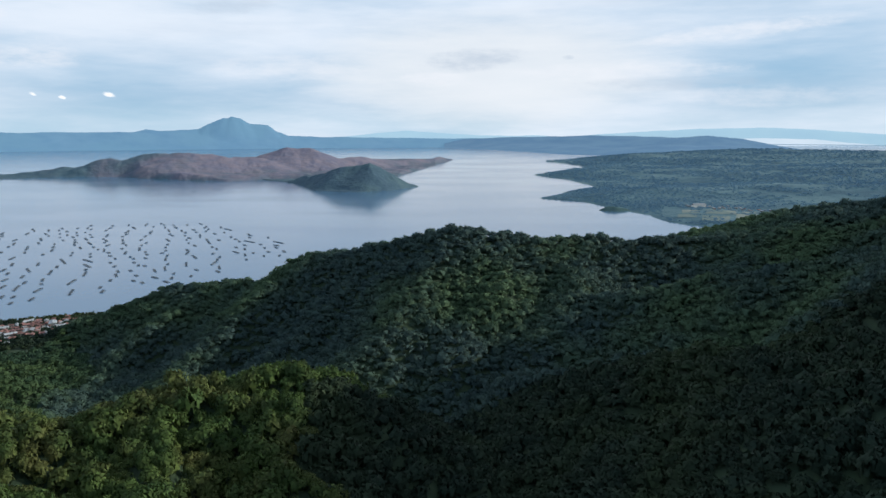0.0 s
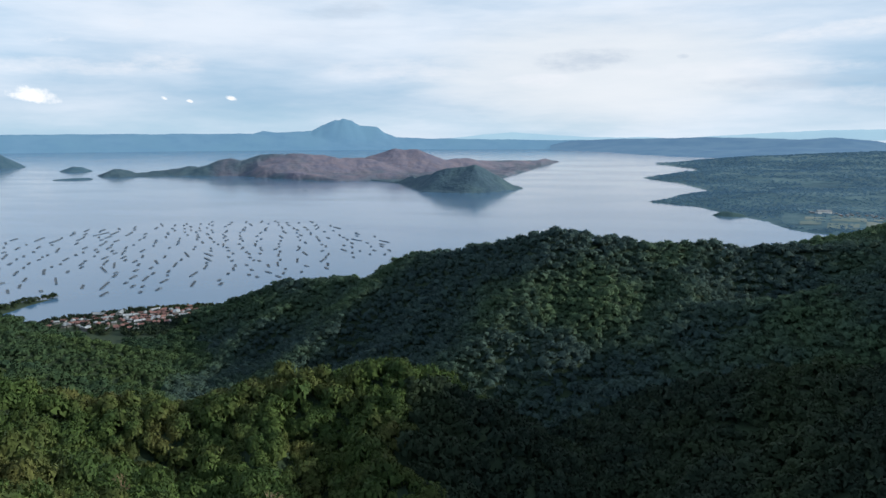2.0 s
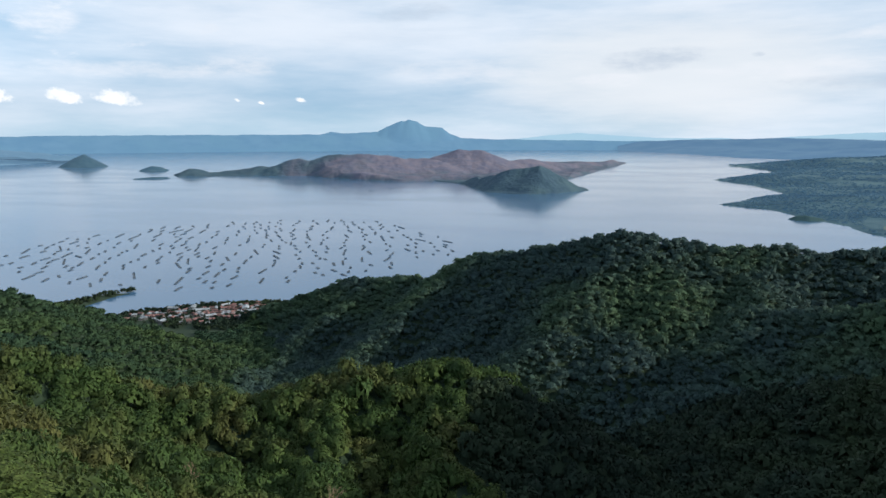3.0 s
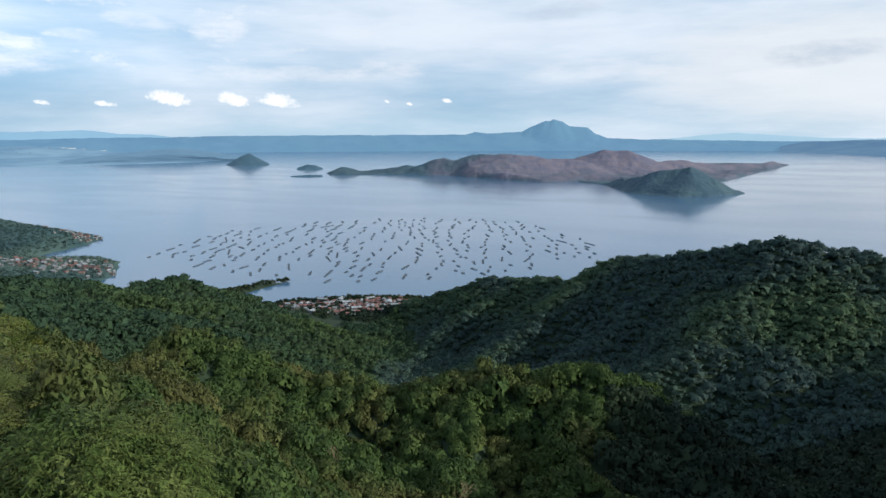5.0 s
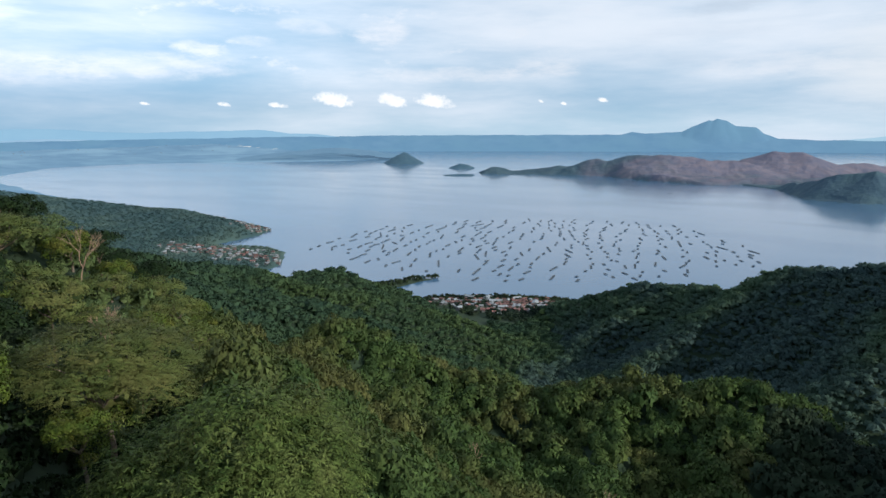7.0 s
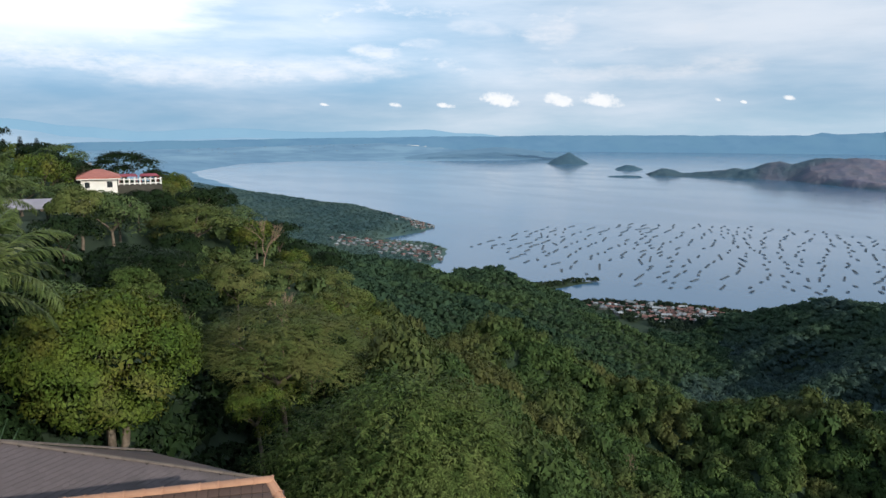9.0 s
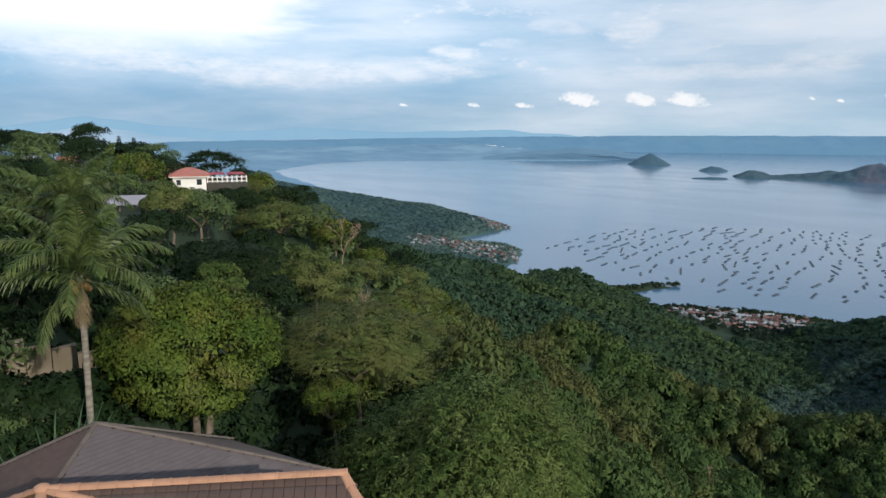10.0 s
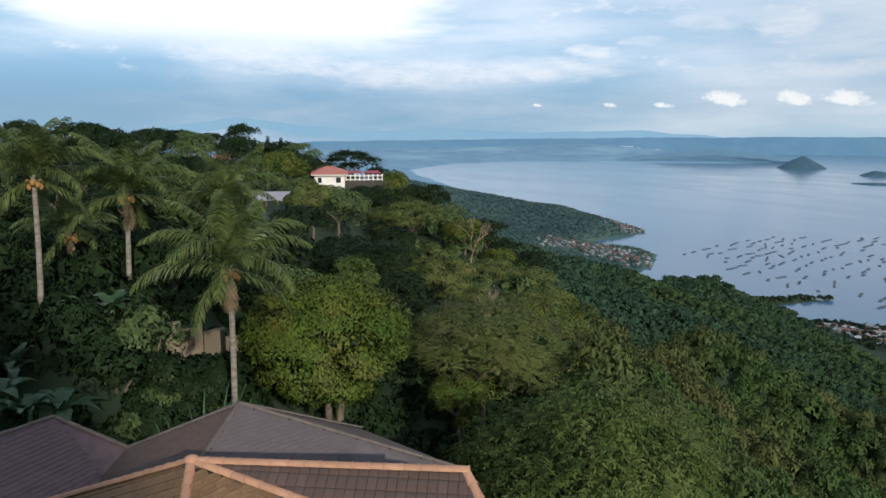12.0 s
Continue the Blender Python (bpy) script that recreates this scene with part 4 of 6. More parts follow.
def spray_crown(sprays, leaves, reach, droop, leaf, seed, lumps, bulge, flat, low):
    """Leafy twigs that spring from a lumpy crown of radius 1 and arch over, with narrow leaves to both sides."""
    g = np.random.default_rng(seed)
    mid = g.normal(size=(lumps, 3))
    mid[:, 2] = np.where(g.uniform(size=lumps) < low, mid[:, 2], np.abs(mid[:, 2]))
    mid = mid / np.linalg.norm(mid, axis=1)[:, None] * bulge
    size = g.uniform(0.75, 1.2, lumps) * (1.0 - bulge)
    k = g.integers(0, lumps, sprays)
    way = g.normal(size=(sprays, 3))
    way[:, 2] = np.where(g.uniform(size=sprays) < 0.7, np.abs(way[:, 2]), way[:, 2] * 0.5)
    way = way / np.linalg.norm(way, axis=1)[:, None] + mid[k] * 0.7
    way /= np.linalg.norm(way, axis=1)[:, None]
    at = mid[k] + way * size[k][:, None] * g.uniform(0.7, 1.05, (sprays, 1))
    head = way * (1, 1, 0.35) + g.normal(size=(sprays, 3)) * (0.3, 0.3, 0.2)
    head /= np.linalg.norm(head, axis=1)[:, None]
    side = np.cross(head, (0, 0, 1.0))
    side /= np.linalg.norm(side, axis=1)[:, None]
    length = reach * g.uniform(0.6, 1.25, (sprays, 1))
    tri, nrm = [], []
    for i in range(leaves):
        t = (i + 0.5) / leaves
        p = at + head * length * t - np.array((0, 0, 1.0)) * droop * length * t * t
        out = head * 0.7 + side * (0.8 if i % 2 else -0.8) + g.normal(size=(sprays, 3)) * 0.28 - np.array((0, 0, 0.25 + droop * 0.6))
        out /= np.linalg.norm(out, axis=1)[:, None]
        broad = np.cross(out, g.normal(size=(sprays, 3)) * 0.5 + (0, 0, 1.0))
        broad /= np.linalg.norm(broad, axis=1)[:, None]
        s = leaf * g.uniform(0.7, 1.2, (sprays, 1)) * (1.0 - 0.35 * t)
        tri.append(np.stack([p - broad * s * 0.16, p + out * s, p + broad * s * 0.16 + out * s * 0.3], 1))
        nrm.append(np.repeat((way * 0.8 + at * 0.6 + (0, 0, 0.35) + g.normal(size=(sprays, 3)) * 0.12)[:, None, :], 3, 1))
    tri, nrm = np.concatenate(tri), np.concatenate(nrm)
    tri[..., 2] = tri[..., 2] * flat + 0.45
    return face_out(tri, nrm)


def tree(name, label, place, radius, low, high, mat, count=6000, leaf=0.045, lumps=22, bulge=0.68, droop=0.25, slim=0.5, seed=1, trunks=1, group="", width=0.16, core=0.5, sprays=None):
    """A tree at place: trunk and limbs in one part, the leafy crown from low to high above its foot in another."""
    rnd = random.Random(seed)
    top = tagged(new(name), label, "tree", group)
    top.location = place
    q, normals = crown_shape(count, seed, lumps, leaf, 0.8, droop, slim, core, bulge)
    if sprays:
        more = spray_crown(*sprays, seed, lumps, bulge, 0.8, droop)
        q, normals = np.concatenate([q, more[0]]), np.concatenate([normals, more[1]])
    zmin, zmax = q[..., 2].min(), q[..., 2].max()
    q = np.stack([q[..., 0] * radius, q[..., 1] * radius, low + (q[..., 2] - zmin) / (zmax - zmin) * (high - low)], -1)
    bm = bmesh.new()
    for k in range(trunks):
        foot = Vector((rnd.uniform(-0.3, 0.3) * (trunks > 1), rnd.uniform(-0.3, 0.3) * (trunks > 1), -0.3))
        fork = Vector((foot.x * 2.5, foot.y * 2.5, low + (high - low) * 0.25))
        tube(bm, limb(rnd, foot, fork, 0.06), [width * (1 - 0.09 * i) for i in range(6)])
        for _ in range(5):
            a, s = rnd.uniform(0, 6.28), rnd.uniform(0.3, 0.6) * radius
            end = Vector((math.cos(a) * s, math.sin(a) * s, low + (high - low) * rnd.uniform(0.4, 0.8)))
            tube(bm, limb(rnd, fork - Vector((0, 0, 0.15)), end), [width * 0.55 * (1 - 0.16 * i) for i in range(6)], 6)
    part("trunk", bm, M["bark"], top, smooth=True)
    leaf_mesh("crown", q, normals, mat, top)
    return top


def on_ground(x, y, sink=0.0):
    return Vector((x, y, float(ground_height(x, y)) - sink))


def standing(name, label, x, y, radius, low_z, high_z, mat, **more):
    """A tree whose crown spans two heights above the lake."""
    foot = on_ground(x, y)
    return tree(name, label, foot, radius, max(low_z - foot.z, 0.2), high_z - foot.z, mat, **more)


standing("broadleaf_tree", "rounded bright green tree with dense small tufts behind the tiled roof", -31.2, 6.9, 3.95, 97.3, 103.6, M["leaf_round"],
         count=46000, leaf=0.021, lumps=120, bulge=0.76, droop=0.6, slim=0.7, core=0.8, seed=11, trunks=3, width=0.22)
standing("broadleaf_tree", "large grey-green tree with long drooping leaves on the slope", -22.9, 15.9, 5.3, 90.2, 100.7, M["leaf_big"],
         count=9000, leaf=0.030, lumps=19, bulge=0.62, droop=0.4, slim=0.3, seed=12, width=0.28, core=0.7, sprays=(2600, 16, 0.20, 0.45, 0.055))
standing("umbrella_tree", "wide flat olive-green tree with thin feathery foliage", -42.0, 20.0, 5.6, 91.5, 98.8, M["leaf_olive"],
         count=3000, leaf=0.030, lumps=46, bulge=0.78, droop=0.2, slim=0.4, seed=13, width=0.25, core=0.7, sprays=(3400, 13, 0.17, 0.12, 0.045))
standing("broadleaf_tree", "small bright green tree in front of the olive tree", -35.0, 15.2, 2.0, 93.3, 96.4, M["leaf_round"], count=6000, leaf=0.045, lumps=20, seed=14)
standing("umbrella_tree", "dark tree with flat layered branches", -50.0, 14.4, 3.9, 97.4, 102.3, M["leaf_dark"], count=3000, leaf=0.042, lumps=18, bulge=0.76, seed=15, width=0.22, sprays=(1400, 12, 0.24, 0.12, 0.05))
standing("broadleaf_tree", "green tree among darker ones", -46.0, 12.0, 2.3, 98.2, 101.8, M["leaf_big"], count=6000, leaf=0.045, lumps=18, seed=16)
standing("umbrella_tree", "broad olive-green tree below the white house", -76.0, 27.0, 5.2, 97.5, 102.6, M["leaf_olive"], count=4000, leaf=0.040, lumps=36, bulge=0.74, seed=17, width=0.25, sprays=(1000, 11, 0.2, 0.1, 0.05))
standing("broadleaf_tree", "dark green tree at the end of the terrace", -88.6, 34.6, 2.7, 98.6, 103.2, M["leaf_dark"], count=6000, leaf=0.045, seed=18)
standing("umbrella_tree", "dark flat-topped tree behind the white house", -99.0, 26.0, 4.9, 102.6, 107.9, M["leaf_dark"], count=3000, leaf=0.045, lumps=26, bulge=0.76, seed=19, sprays=(900, 11, 0.22, 0.1, 0.06))
standing("broadleaf_tree", "pale-stemmed spreading tree beside the grey roof", -66.0, 13.6, 2.8, 101.5, 105.6, M["leaf_olive"], count=6000, leaf=0.045, lumps=22, seed=20)
standing("broadleaf_tree", "yellow-green tree on the open slope", -58.0, 24.0, 3.2, 94.5, 98.9, M["leaf_olive"], count=6000, leaf=0.045, lumps=26, seed=21)
standing("broadleaf_tree", "small dark tree at the slope's edge", -62.0, 20.5, 2.6, 97.0, 101.4, M["leaf_dark"], count=6000, leaf=0.045, lumps=20, seed=22)
standing("broadleaf_tree", "grey-green tree leaning out over the slope", -31.0, 21.5, 3.2, 88.5, 93.0, M["leaf_big"], count=9000, leaf=0.042, lumps=24, seed=23)


standing("broadleaf_tree", "dark bushy tree below the terrace wall", -85.6, 26.6, 2.3, 98.6, 103.5, M["leaf_dark"], count=6000, leaf=0.045, seed=24)
standing("broadleaf_tree", "green bushy tree below the terrace wall", -86.0, 30.2, 2.5, 98.0, 103.3, M["leaf_big"], count=6000, leaf=0.045, seed=25)


def undergrowth(x, y):
    a, r = np.degrees(np.arctan2(-x, y)), np.hypot(x, y)
    return (x < -22.5) | (y > 9.5)


# Its very dark leaves stand in for shade between the trees.
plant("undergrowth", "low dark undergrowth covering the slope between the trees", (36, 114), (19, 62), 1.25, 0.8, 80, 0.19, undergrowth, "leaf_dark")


def rim_slope(x, y):
    a = np.degrees(np.arctan2(-x, y))
    return (a > 53) & (a < 73.5)


plant("slope_undergrowth", "green undergrowth between the trees of the rim", (50, 76), (60, 128), 1.9, 1.1, 120, 0.15, rim_slope, "leaf_big_dim")


def bare_tree(name, label, x, y, height, spread, seed):
    """A leafless tree of forking twigs."""
    rnd = random.Random(seed)
    top = tagged(new(name), label, "tree")
    top.location = on_ground(x, y)
    bm = bmesh.new()

    def grow(start, way, length, r, depth):
        end = start + way * length
        tube(bm, limb(rnd, start, end, 0.08, 3), [r, r * 0.85, r * 0.75, r * 0.6], 5)
        if depth:
            for _ in range(3):
                turn = Vector((rnd.uniform(-1, 1), rnd.uniform(-1, 1), rnd.uniform(-0.2, 0.7))) * spread
                grow(end, (way + turn).normalized(), length * rnd.uniform(0.6, 0.85), r * 0.6, depth - 1)
    grow(Vector((0, 0, -0.3)), Vector((0.05, 0.05, 1)).normalized(), height * 0.36, 0.085, 4)
    part("branch_work", bm, M["dead"], top)
    return top


bare_tree("bare_tree", "leafless reddish-brown tree standing in the forest", -53.9, 26.3, 6.2, 0.55, 31)
bare_tree("bare_tree", "leafless spreading tree on the slope below the house", -68.5, 31.5, 6.0, 0.85, 32)
bare_tree("bare_tree", "pale leafless tree on the middle ridge", -44.5, 98.0, 6.5, 0.8, 34)
bare_tree("bare_tree", "pale leafless tree on the sunny slope", -62.0, 88.0, 6.0, 0.9, 35)
bare_tree("bare_tree", "pale dead tree leaning among green crowns", -47.0, 25.0, 4.2, 0.9, 33)


# ---- palms
def frond_mesh(length, rise, bend, mat, seed):
    """A feather leaf along +X: a rib that rises, then bends down, with hanging leaflets on both sides."""
    rnd = random.Random(seed)
    bm = bmesh.new()
    n = 60
    rib = [Vector((0, 0, 0))]
    for i in range(n):
        t = i / n
        lean = radians(rise - bend * t ** 1.3)
        rib.append(rib[-1] + Vector((math.cos(lean), 0, math.sin(lean))) * length / n)
    tube(bm, rib[::5], [0.04 * (1 - 0.07 * i) for i in range(len(rib[::5]))], 5)
    for i in range(7, n + 1):
        t = i / n
        way = (rib[i] - rib[i - 1]).normalized()
        over = Vector((0, 1, 0)).cross(way)
        reach = 0.82 * math.sin(math.pi * min(1, 0.16 + t * 0.78)) ** 0.8 + 0.06
        for side in (-1, 1):
            out = (Vector((0, side, 0)) * rnd.uniform(0.5, 0.8) + way * rnd.uniform(0.65, 1.0) - over * rnd.uniform(-0.2, 0.1) + Vector((0, 0, rnd.uniform(-0.4, -0.05)))).normalized()
            mid = rib[i] + out * reach * 0.55
            tip = mid + (out + Vector((0, 0, -0.8))).normalized() * reach * 0.5
            w = way * 0.030
            a, b, c, d, e = (bm.verts.new(v) for v in (rib[i] - w * 0.5, rib[i] + w * 0.5, mid + w, tip, mid - w))
            bm.faces.new((a, b, c, e))
            bm.faces.new((e, c, d))
    me = bpy.data.meshes.new("frond")
    bm.to_mesh(me)
    bm.free()
    me.materials.append(mat)
    return me


FRONDS = [frond_mesh(3.3, 80, 62, M["frond"], 1), frond_mesh(3.7, 60, 96, M["frond"], 2), frond_mesh(3.7, 36, 88, M["frond"], 3), frond_mesh(3.1, -8, 62, M["frond"], 4)]
DRY_FROND = frond_mesh(1.9, -55, 35, M["frond_dry"], 5)


bm = bmesh.new()
bmesh.ops.create_icosphere(bm, subdivisions=2, radius=0.11)
COCONUT = bpy.data.meshes.new("coconut")
bm.to_mesh(COCONUT)
bm.free()
COCONUT.materials.append(M["coconut"])


def palm(label, x, y, heart_z, size, seed, lean=(0, 0)):
    """A coconut palm whose leaves spring from heart_z."""
    rnd = random.Random(seed)
    top = tagged(new("coconut_palm"), label, "palm", "coconut palms on the garden slope")
    foot = on_ground(x, y)
    top.location = foot
    h = heart_z - foot.z
    bm = bmesh.new()
    n = 14
    line = [Vector((lean[0] * (1 - t) ** 2, lean[1] * (1 - t) ** 2, -0.4 + (h + 0.4) * t)) for t in (i / n for i in range(n + 1))]
    tube(bm, line, [0.15 - 0.05 * (i / n) ** 0.5 + 0.006 * (i % 2) for i in range(n + 1)], 10)
    part("trunk", bm, M["palm_trunk"], top, smooth=True)
    for i in range(20):
        ring = i / 20
        k = 0 if ring < 0.22 else 1 if ring < 0.56 else 2 if ring < 0.84 else 3
        leaf = new("frond", FRONDS[k])
        leaf.parent = top
        leaf.matrix_basis = pose(0, 0, h - 0.25 * ring, rnd.uniform(-14, 14), rnd.uniform(-9, 9), i * 137.5 + rnd.uniform(-12, 12)) @ Matrix.Scale(size * rnd.uniform(0.85, 1.1), 4)
    for i in range(seed % 2):
        leaf = new("dry_frond", DRY_FROND)
        leaf.parent = top
        leaf["label"] = "dry brown hanging frond"
        leaf.matrix_basis = pose(0, 0, h - 0.3, 0, rnd.uniform(-5, 12), i * 95 + rnd.uniform(-20, 20)) @ Matrix.Scale(size * rnd.uniform(0.7, 1.0), 4)
    for i in range(9):
        a = i * 0.7
        nut = new("coconut", COCONUT)
        nut.parent = top
        nut.matrix_basis = pose(0.27 * math.cos(a), 0.27 * math.sin(a), h - 0.32 - 0.1 * (i % 3)) @ Matrix.Diagonal((1, 1, 1.25, 1))
        nut["label"] = "orange-brown coconut"
    return top


palm("tall coconut palm with arching fronds and orange coconuts behind the roof", -26.9, 2.4, 105.1, 1.0, 41, (0, -0.1))
palm("coconut palm with upright fronds farther up the slope", -37.8, 3.4, 106.6, 1.0, 42)
palm("coconut palm with drooping fronds and a pale trunk", -36.0, -1.3, 107.3, 1.0, 43, (0, -0.2))
palm("coconut palm with tall upright fronds at the garden's edge", -33.7, -4.7, 108.2, 1.0, 44, (0.1, -0.2))
palm("small coconut palm half hidden by the others", -40.0, -4.2, 105.0, 0.8, 45)
palm("slender coconut palm behind the grove", -44.0, 3.0, 105.4, 0.85, 46)


# ---- banana plants and grasses
def blade(bm, start, way, length, width, droop, crease=0.12, n=6, torn=None):
    """A long leaf with a folded midrib that bends over."""
    side = way.cross(Vector((0, 0, 1)))
    side = side.normalized() if side.length > 1e-3 else Vector((1, 0, 0))
    rows = []
    for i in range(n + 1):
        t = i / n
        p = start + way * length * t - Vector((0, 0, droop * length * t * t))
        w = width * math.sin(math.pi * min(0.98, 0.12 + 0.86 * t)) + 0.004
        if torn:
            w *= torn.uniform(0.55, 1.0)
        rows.append([bm.verts.new(p - side * w + Vector((0, 0, w * crease))), bm.verts.new(p), bm.verts.new(p + side * w + Vector((0, 0, w * crease)))])
    for a, b in zip(rows[:-1], rows[1:]):
        bm.faces.new((a[0], a[1], b[1], b[0]))
        bm.faces.new((a[1], a[2], b[2], b[1]))


def banana(label, x, y, height, seed):
    rnd = random.Random(seed)
    top = tagged(new("banana_plant"), label, "plant", "banana plants in the garden")
    top.location = on_ground(x, y)
    bm = bmesh.new()
    tube(bm, [Vector((0, 0, -0.3)), Vector((0.05, 0, height * 0.5)), Vector((0, 0.05, height - 1.1))], [0.14, 0.12, 0.08], 8)
    part("stem", bm, M["banana"], top, smooth=True)
    for i in range(11):
        a = i * 2.4 + rnd.uniform(-0.3, 0.3)
        bm = bmesh.new()
        lift = rnd.uniform(0.6, 2.2)
        blade(bm, Vector((0, 0, height - 1.3)), Vector((math.cos(a), math.sin(a), lift)).normalized(), 1.9 * rnd.uniform(0.8, 1.25), 0.30, rnd.uniform(0.3, 0.8), 0.25, 12, rnd)
        part("leaf", bm, M["banana"], top, smooth=True)
    return top


for i, (az, r, top_z) in enumerate(((99.6, 26.5, 101.2), (101.4, 27.5, 101.6), (103.4, 26.0, 101.4), (97.6, 27.0, 100.9), (100.4, 29.5, 101.9), (105.2, 27.5, 101.7), (95.4, 31.5, 102.6), (93.6, 32.0, 102.3))):
    x, y, _ = polar(az, r, 0)
    banana("banana plant with broad torn green leaves", x, y, max(2.2, top_z + 0.6 - float(ground_height(x, y))), 50 + i)


def grass_clump(label, x, y, height, count, seed):
    rnd = random.Random(seed)
    bm = bmesh.new()
    for i in range(count):
        a = rnd.uniform(0, 6.28)
        blade(bm, Vector((rnd.uniform(-0.25, 0.25), rnd.uniform(-0.25, 0.25), -0.1)), Vector((math.cos(a) * 0.45, math.sin(a) * 0.45, 1)).normalized(),
              height * rnd.uniform(0.7, 1.15), 0.045, rnd.uniform(0.15, 0.6))
    ob = part("grass_clump", bm, M["banana"], None, smooth=True)
    ob.location = on_ground(x, y)
    return tagged(ob, label, "grass")


grass_clump("tall arching grass clump behind the roof", -23.9, 0.95, 102.3 - float(ground_height(-23.9, 0.95)), 110, 61)
grass_clump("low arching grass clump in the garden", -24.0, -0.4, 3.4, 40, 62)

# ---- shrubs of the garden bank and trees along the rim
SHRUB = [crown_shape(1700, 300 + k, 16, 0.075, 0.9, 0.2, 0.55, 0.6, 0.62) for k in range(4)]


def shrub_meshes(k, mat):
    """Foliage and the forked stems that carry it."""
    me = bpy.data.meshes.new("foliage")
    q = SHRUB[k][0].reshape(-1, 3)
    fill(me, q, np.arange(len(q)).reshape(-1, 3))
    round_off(me, SHRUB[k][1])
    me.materials.append(mat)
    rnd, bm = random.Random(k), bmesh.new()
    for i in range(5):
        a = i * 1.26 + rnd.uniform(-0.3, 0.3)
        tube(bm, limb(rnd, Vector((0.05 * math.cos(a), 0.05 * math.sin(a), -0.2)), Vector((0.5 * math.cos(a), 0.5 * math.sin(a), rnd.uniform(0.5, 0.8)))), [0.035, 0.03, 0.026, 0.022, 0.017, 0.01], 5)
    stem = bpy.data.meshes.new("stem")
    bm.to_mesh(stem)
    bm.free()
    stem.materials.append(M["bark"])
    return me, stem


SHRUBS = [shrub_meshes(k, m) for k, m in ((0, M["leaf_dark"]), (1, M["leaf_dark"]), (2, M["leaf_big_dim"]), (3, M["leaf_round"]))]


def shrub(label, k, m):
    top = tagged(new("shrub"), label, "shrub", "shrubs on the garden bank")
    top.matrix_basis = m
    for name, me in zip(("foliage", "stem"), SHRUBS[k]):
        new(name, me).parent = top


g = np.random.default_rng(21)
for _ in range(130):
    az, r = radians(g.uniform(83, 112)), g.uniform(23.5, 46)
    x, y = -r * math.sin(az), r * math.cos(az)
    if (math.degrees(az) > 95 and r < 29) or math.hypot(x + 31.2, y - 6.9) < 4.2 or math.hypot(x + 32, y - 0.6) < 1.1:
        continue
    k, s = int(g.choice([0, 0, 0, 0, 1, 1, 1, 1, 2])), g.uniform(0.7, 1.7)
    shrub("leafy green shrub on the garden bank", k, Matrix.Translation(on_ground(x, y, 0.25)) @ pose(0, 0, 0, 0, 0, g.uniform(0, 360)) @ Matrix.Diagonal((s, s, s * g.uniform(0.8, 1.5), 1)))

for x, y, s in ((-30.4, 1.8, 2.3), (-30.1, 2.3, 1.9), (-29.4, 2.9, 1.5), (-30.2, -0.9, 2.0), (-29.9, 0.3, 1.9), (-30.0, 1.5, 2.0), (-29.2, -1.9, 1.9), (-28.9, 0.9, 1.7), (-28.0, -0.4, 1.7), (-28.2, 1.8, 1.5), (-27.2, -1.6, 1.5)):
    shrub("dark leafy shrub in front of the retaining wall", int(g.choice([0, 1, 0, 1, 2])), Matrix.Translation(on_ground(x, y, 0.25)) @ pose(0, 0, 0, 0, 0, g.uniform(0, 360)) @ Matrix.Diagonal((s, s, s * 1.1, 1)))

KINDS = [("dense dark green tree on the rim", M["leaf_dark"], 2600, 0.052, 22, 0.66, 0.9), ("olive-green spreading tree on the rim", M["leaf_olive"], 2800, 0.045, 28, 0.72, 0.66),
         ("bright green leafy tree on the rim", M["leaf_round"], 2700, 0.047, 26, 0.68, 0.85), ("grey-green tree with loose foliage on the rim", M["leaf_big_dim"], 2700, 0.048, 26, 0.70, 0.75)]
MODELS = []
for k, (label, mat, count, leaf, lumps, bulge, tall) in enumerate(KINDS):
    MODELS.append(tree("broadleaf_tree", label, Vector((-60, -30 - 9 * k, float(ground_height(-60, -30 - 9 * k)))), 3.0, 1.4, 1.4 + 4.6 * tall, mat, count, leaf, lumps, bulge,
                       seed=70 + k, group="trees along the rim"))
TAKEN = [(-31.4, 5.5, 5.0), (-23.7, 14.9, 5.0), (-41.5, 19, 5.2), (-35, 15.2, 2.6), (-50, 14.4, 4.0), (-46, 12, 3.0), (-76, 27, 5.5), (-88.6, 34.6, 3), (-99, 25.5, 4.5), (-66, 13.6, 3.2),
         (-58, 24, 3.5), (-62, 20.5, 3.0), (-31, 21.5, 3.5), (-53.9, 26.3, 2.6), (-68.5, 31.5, 2.8), (-87, 20.5, 5.0), (-91, 26, 4.0), (-69.5, 10.3, 5.0), (-80, 18, 3.5), (-110, 7, 3.5)]
spots = list(TAKEN)
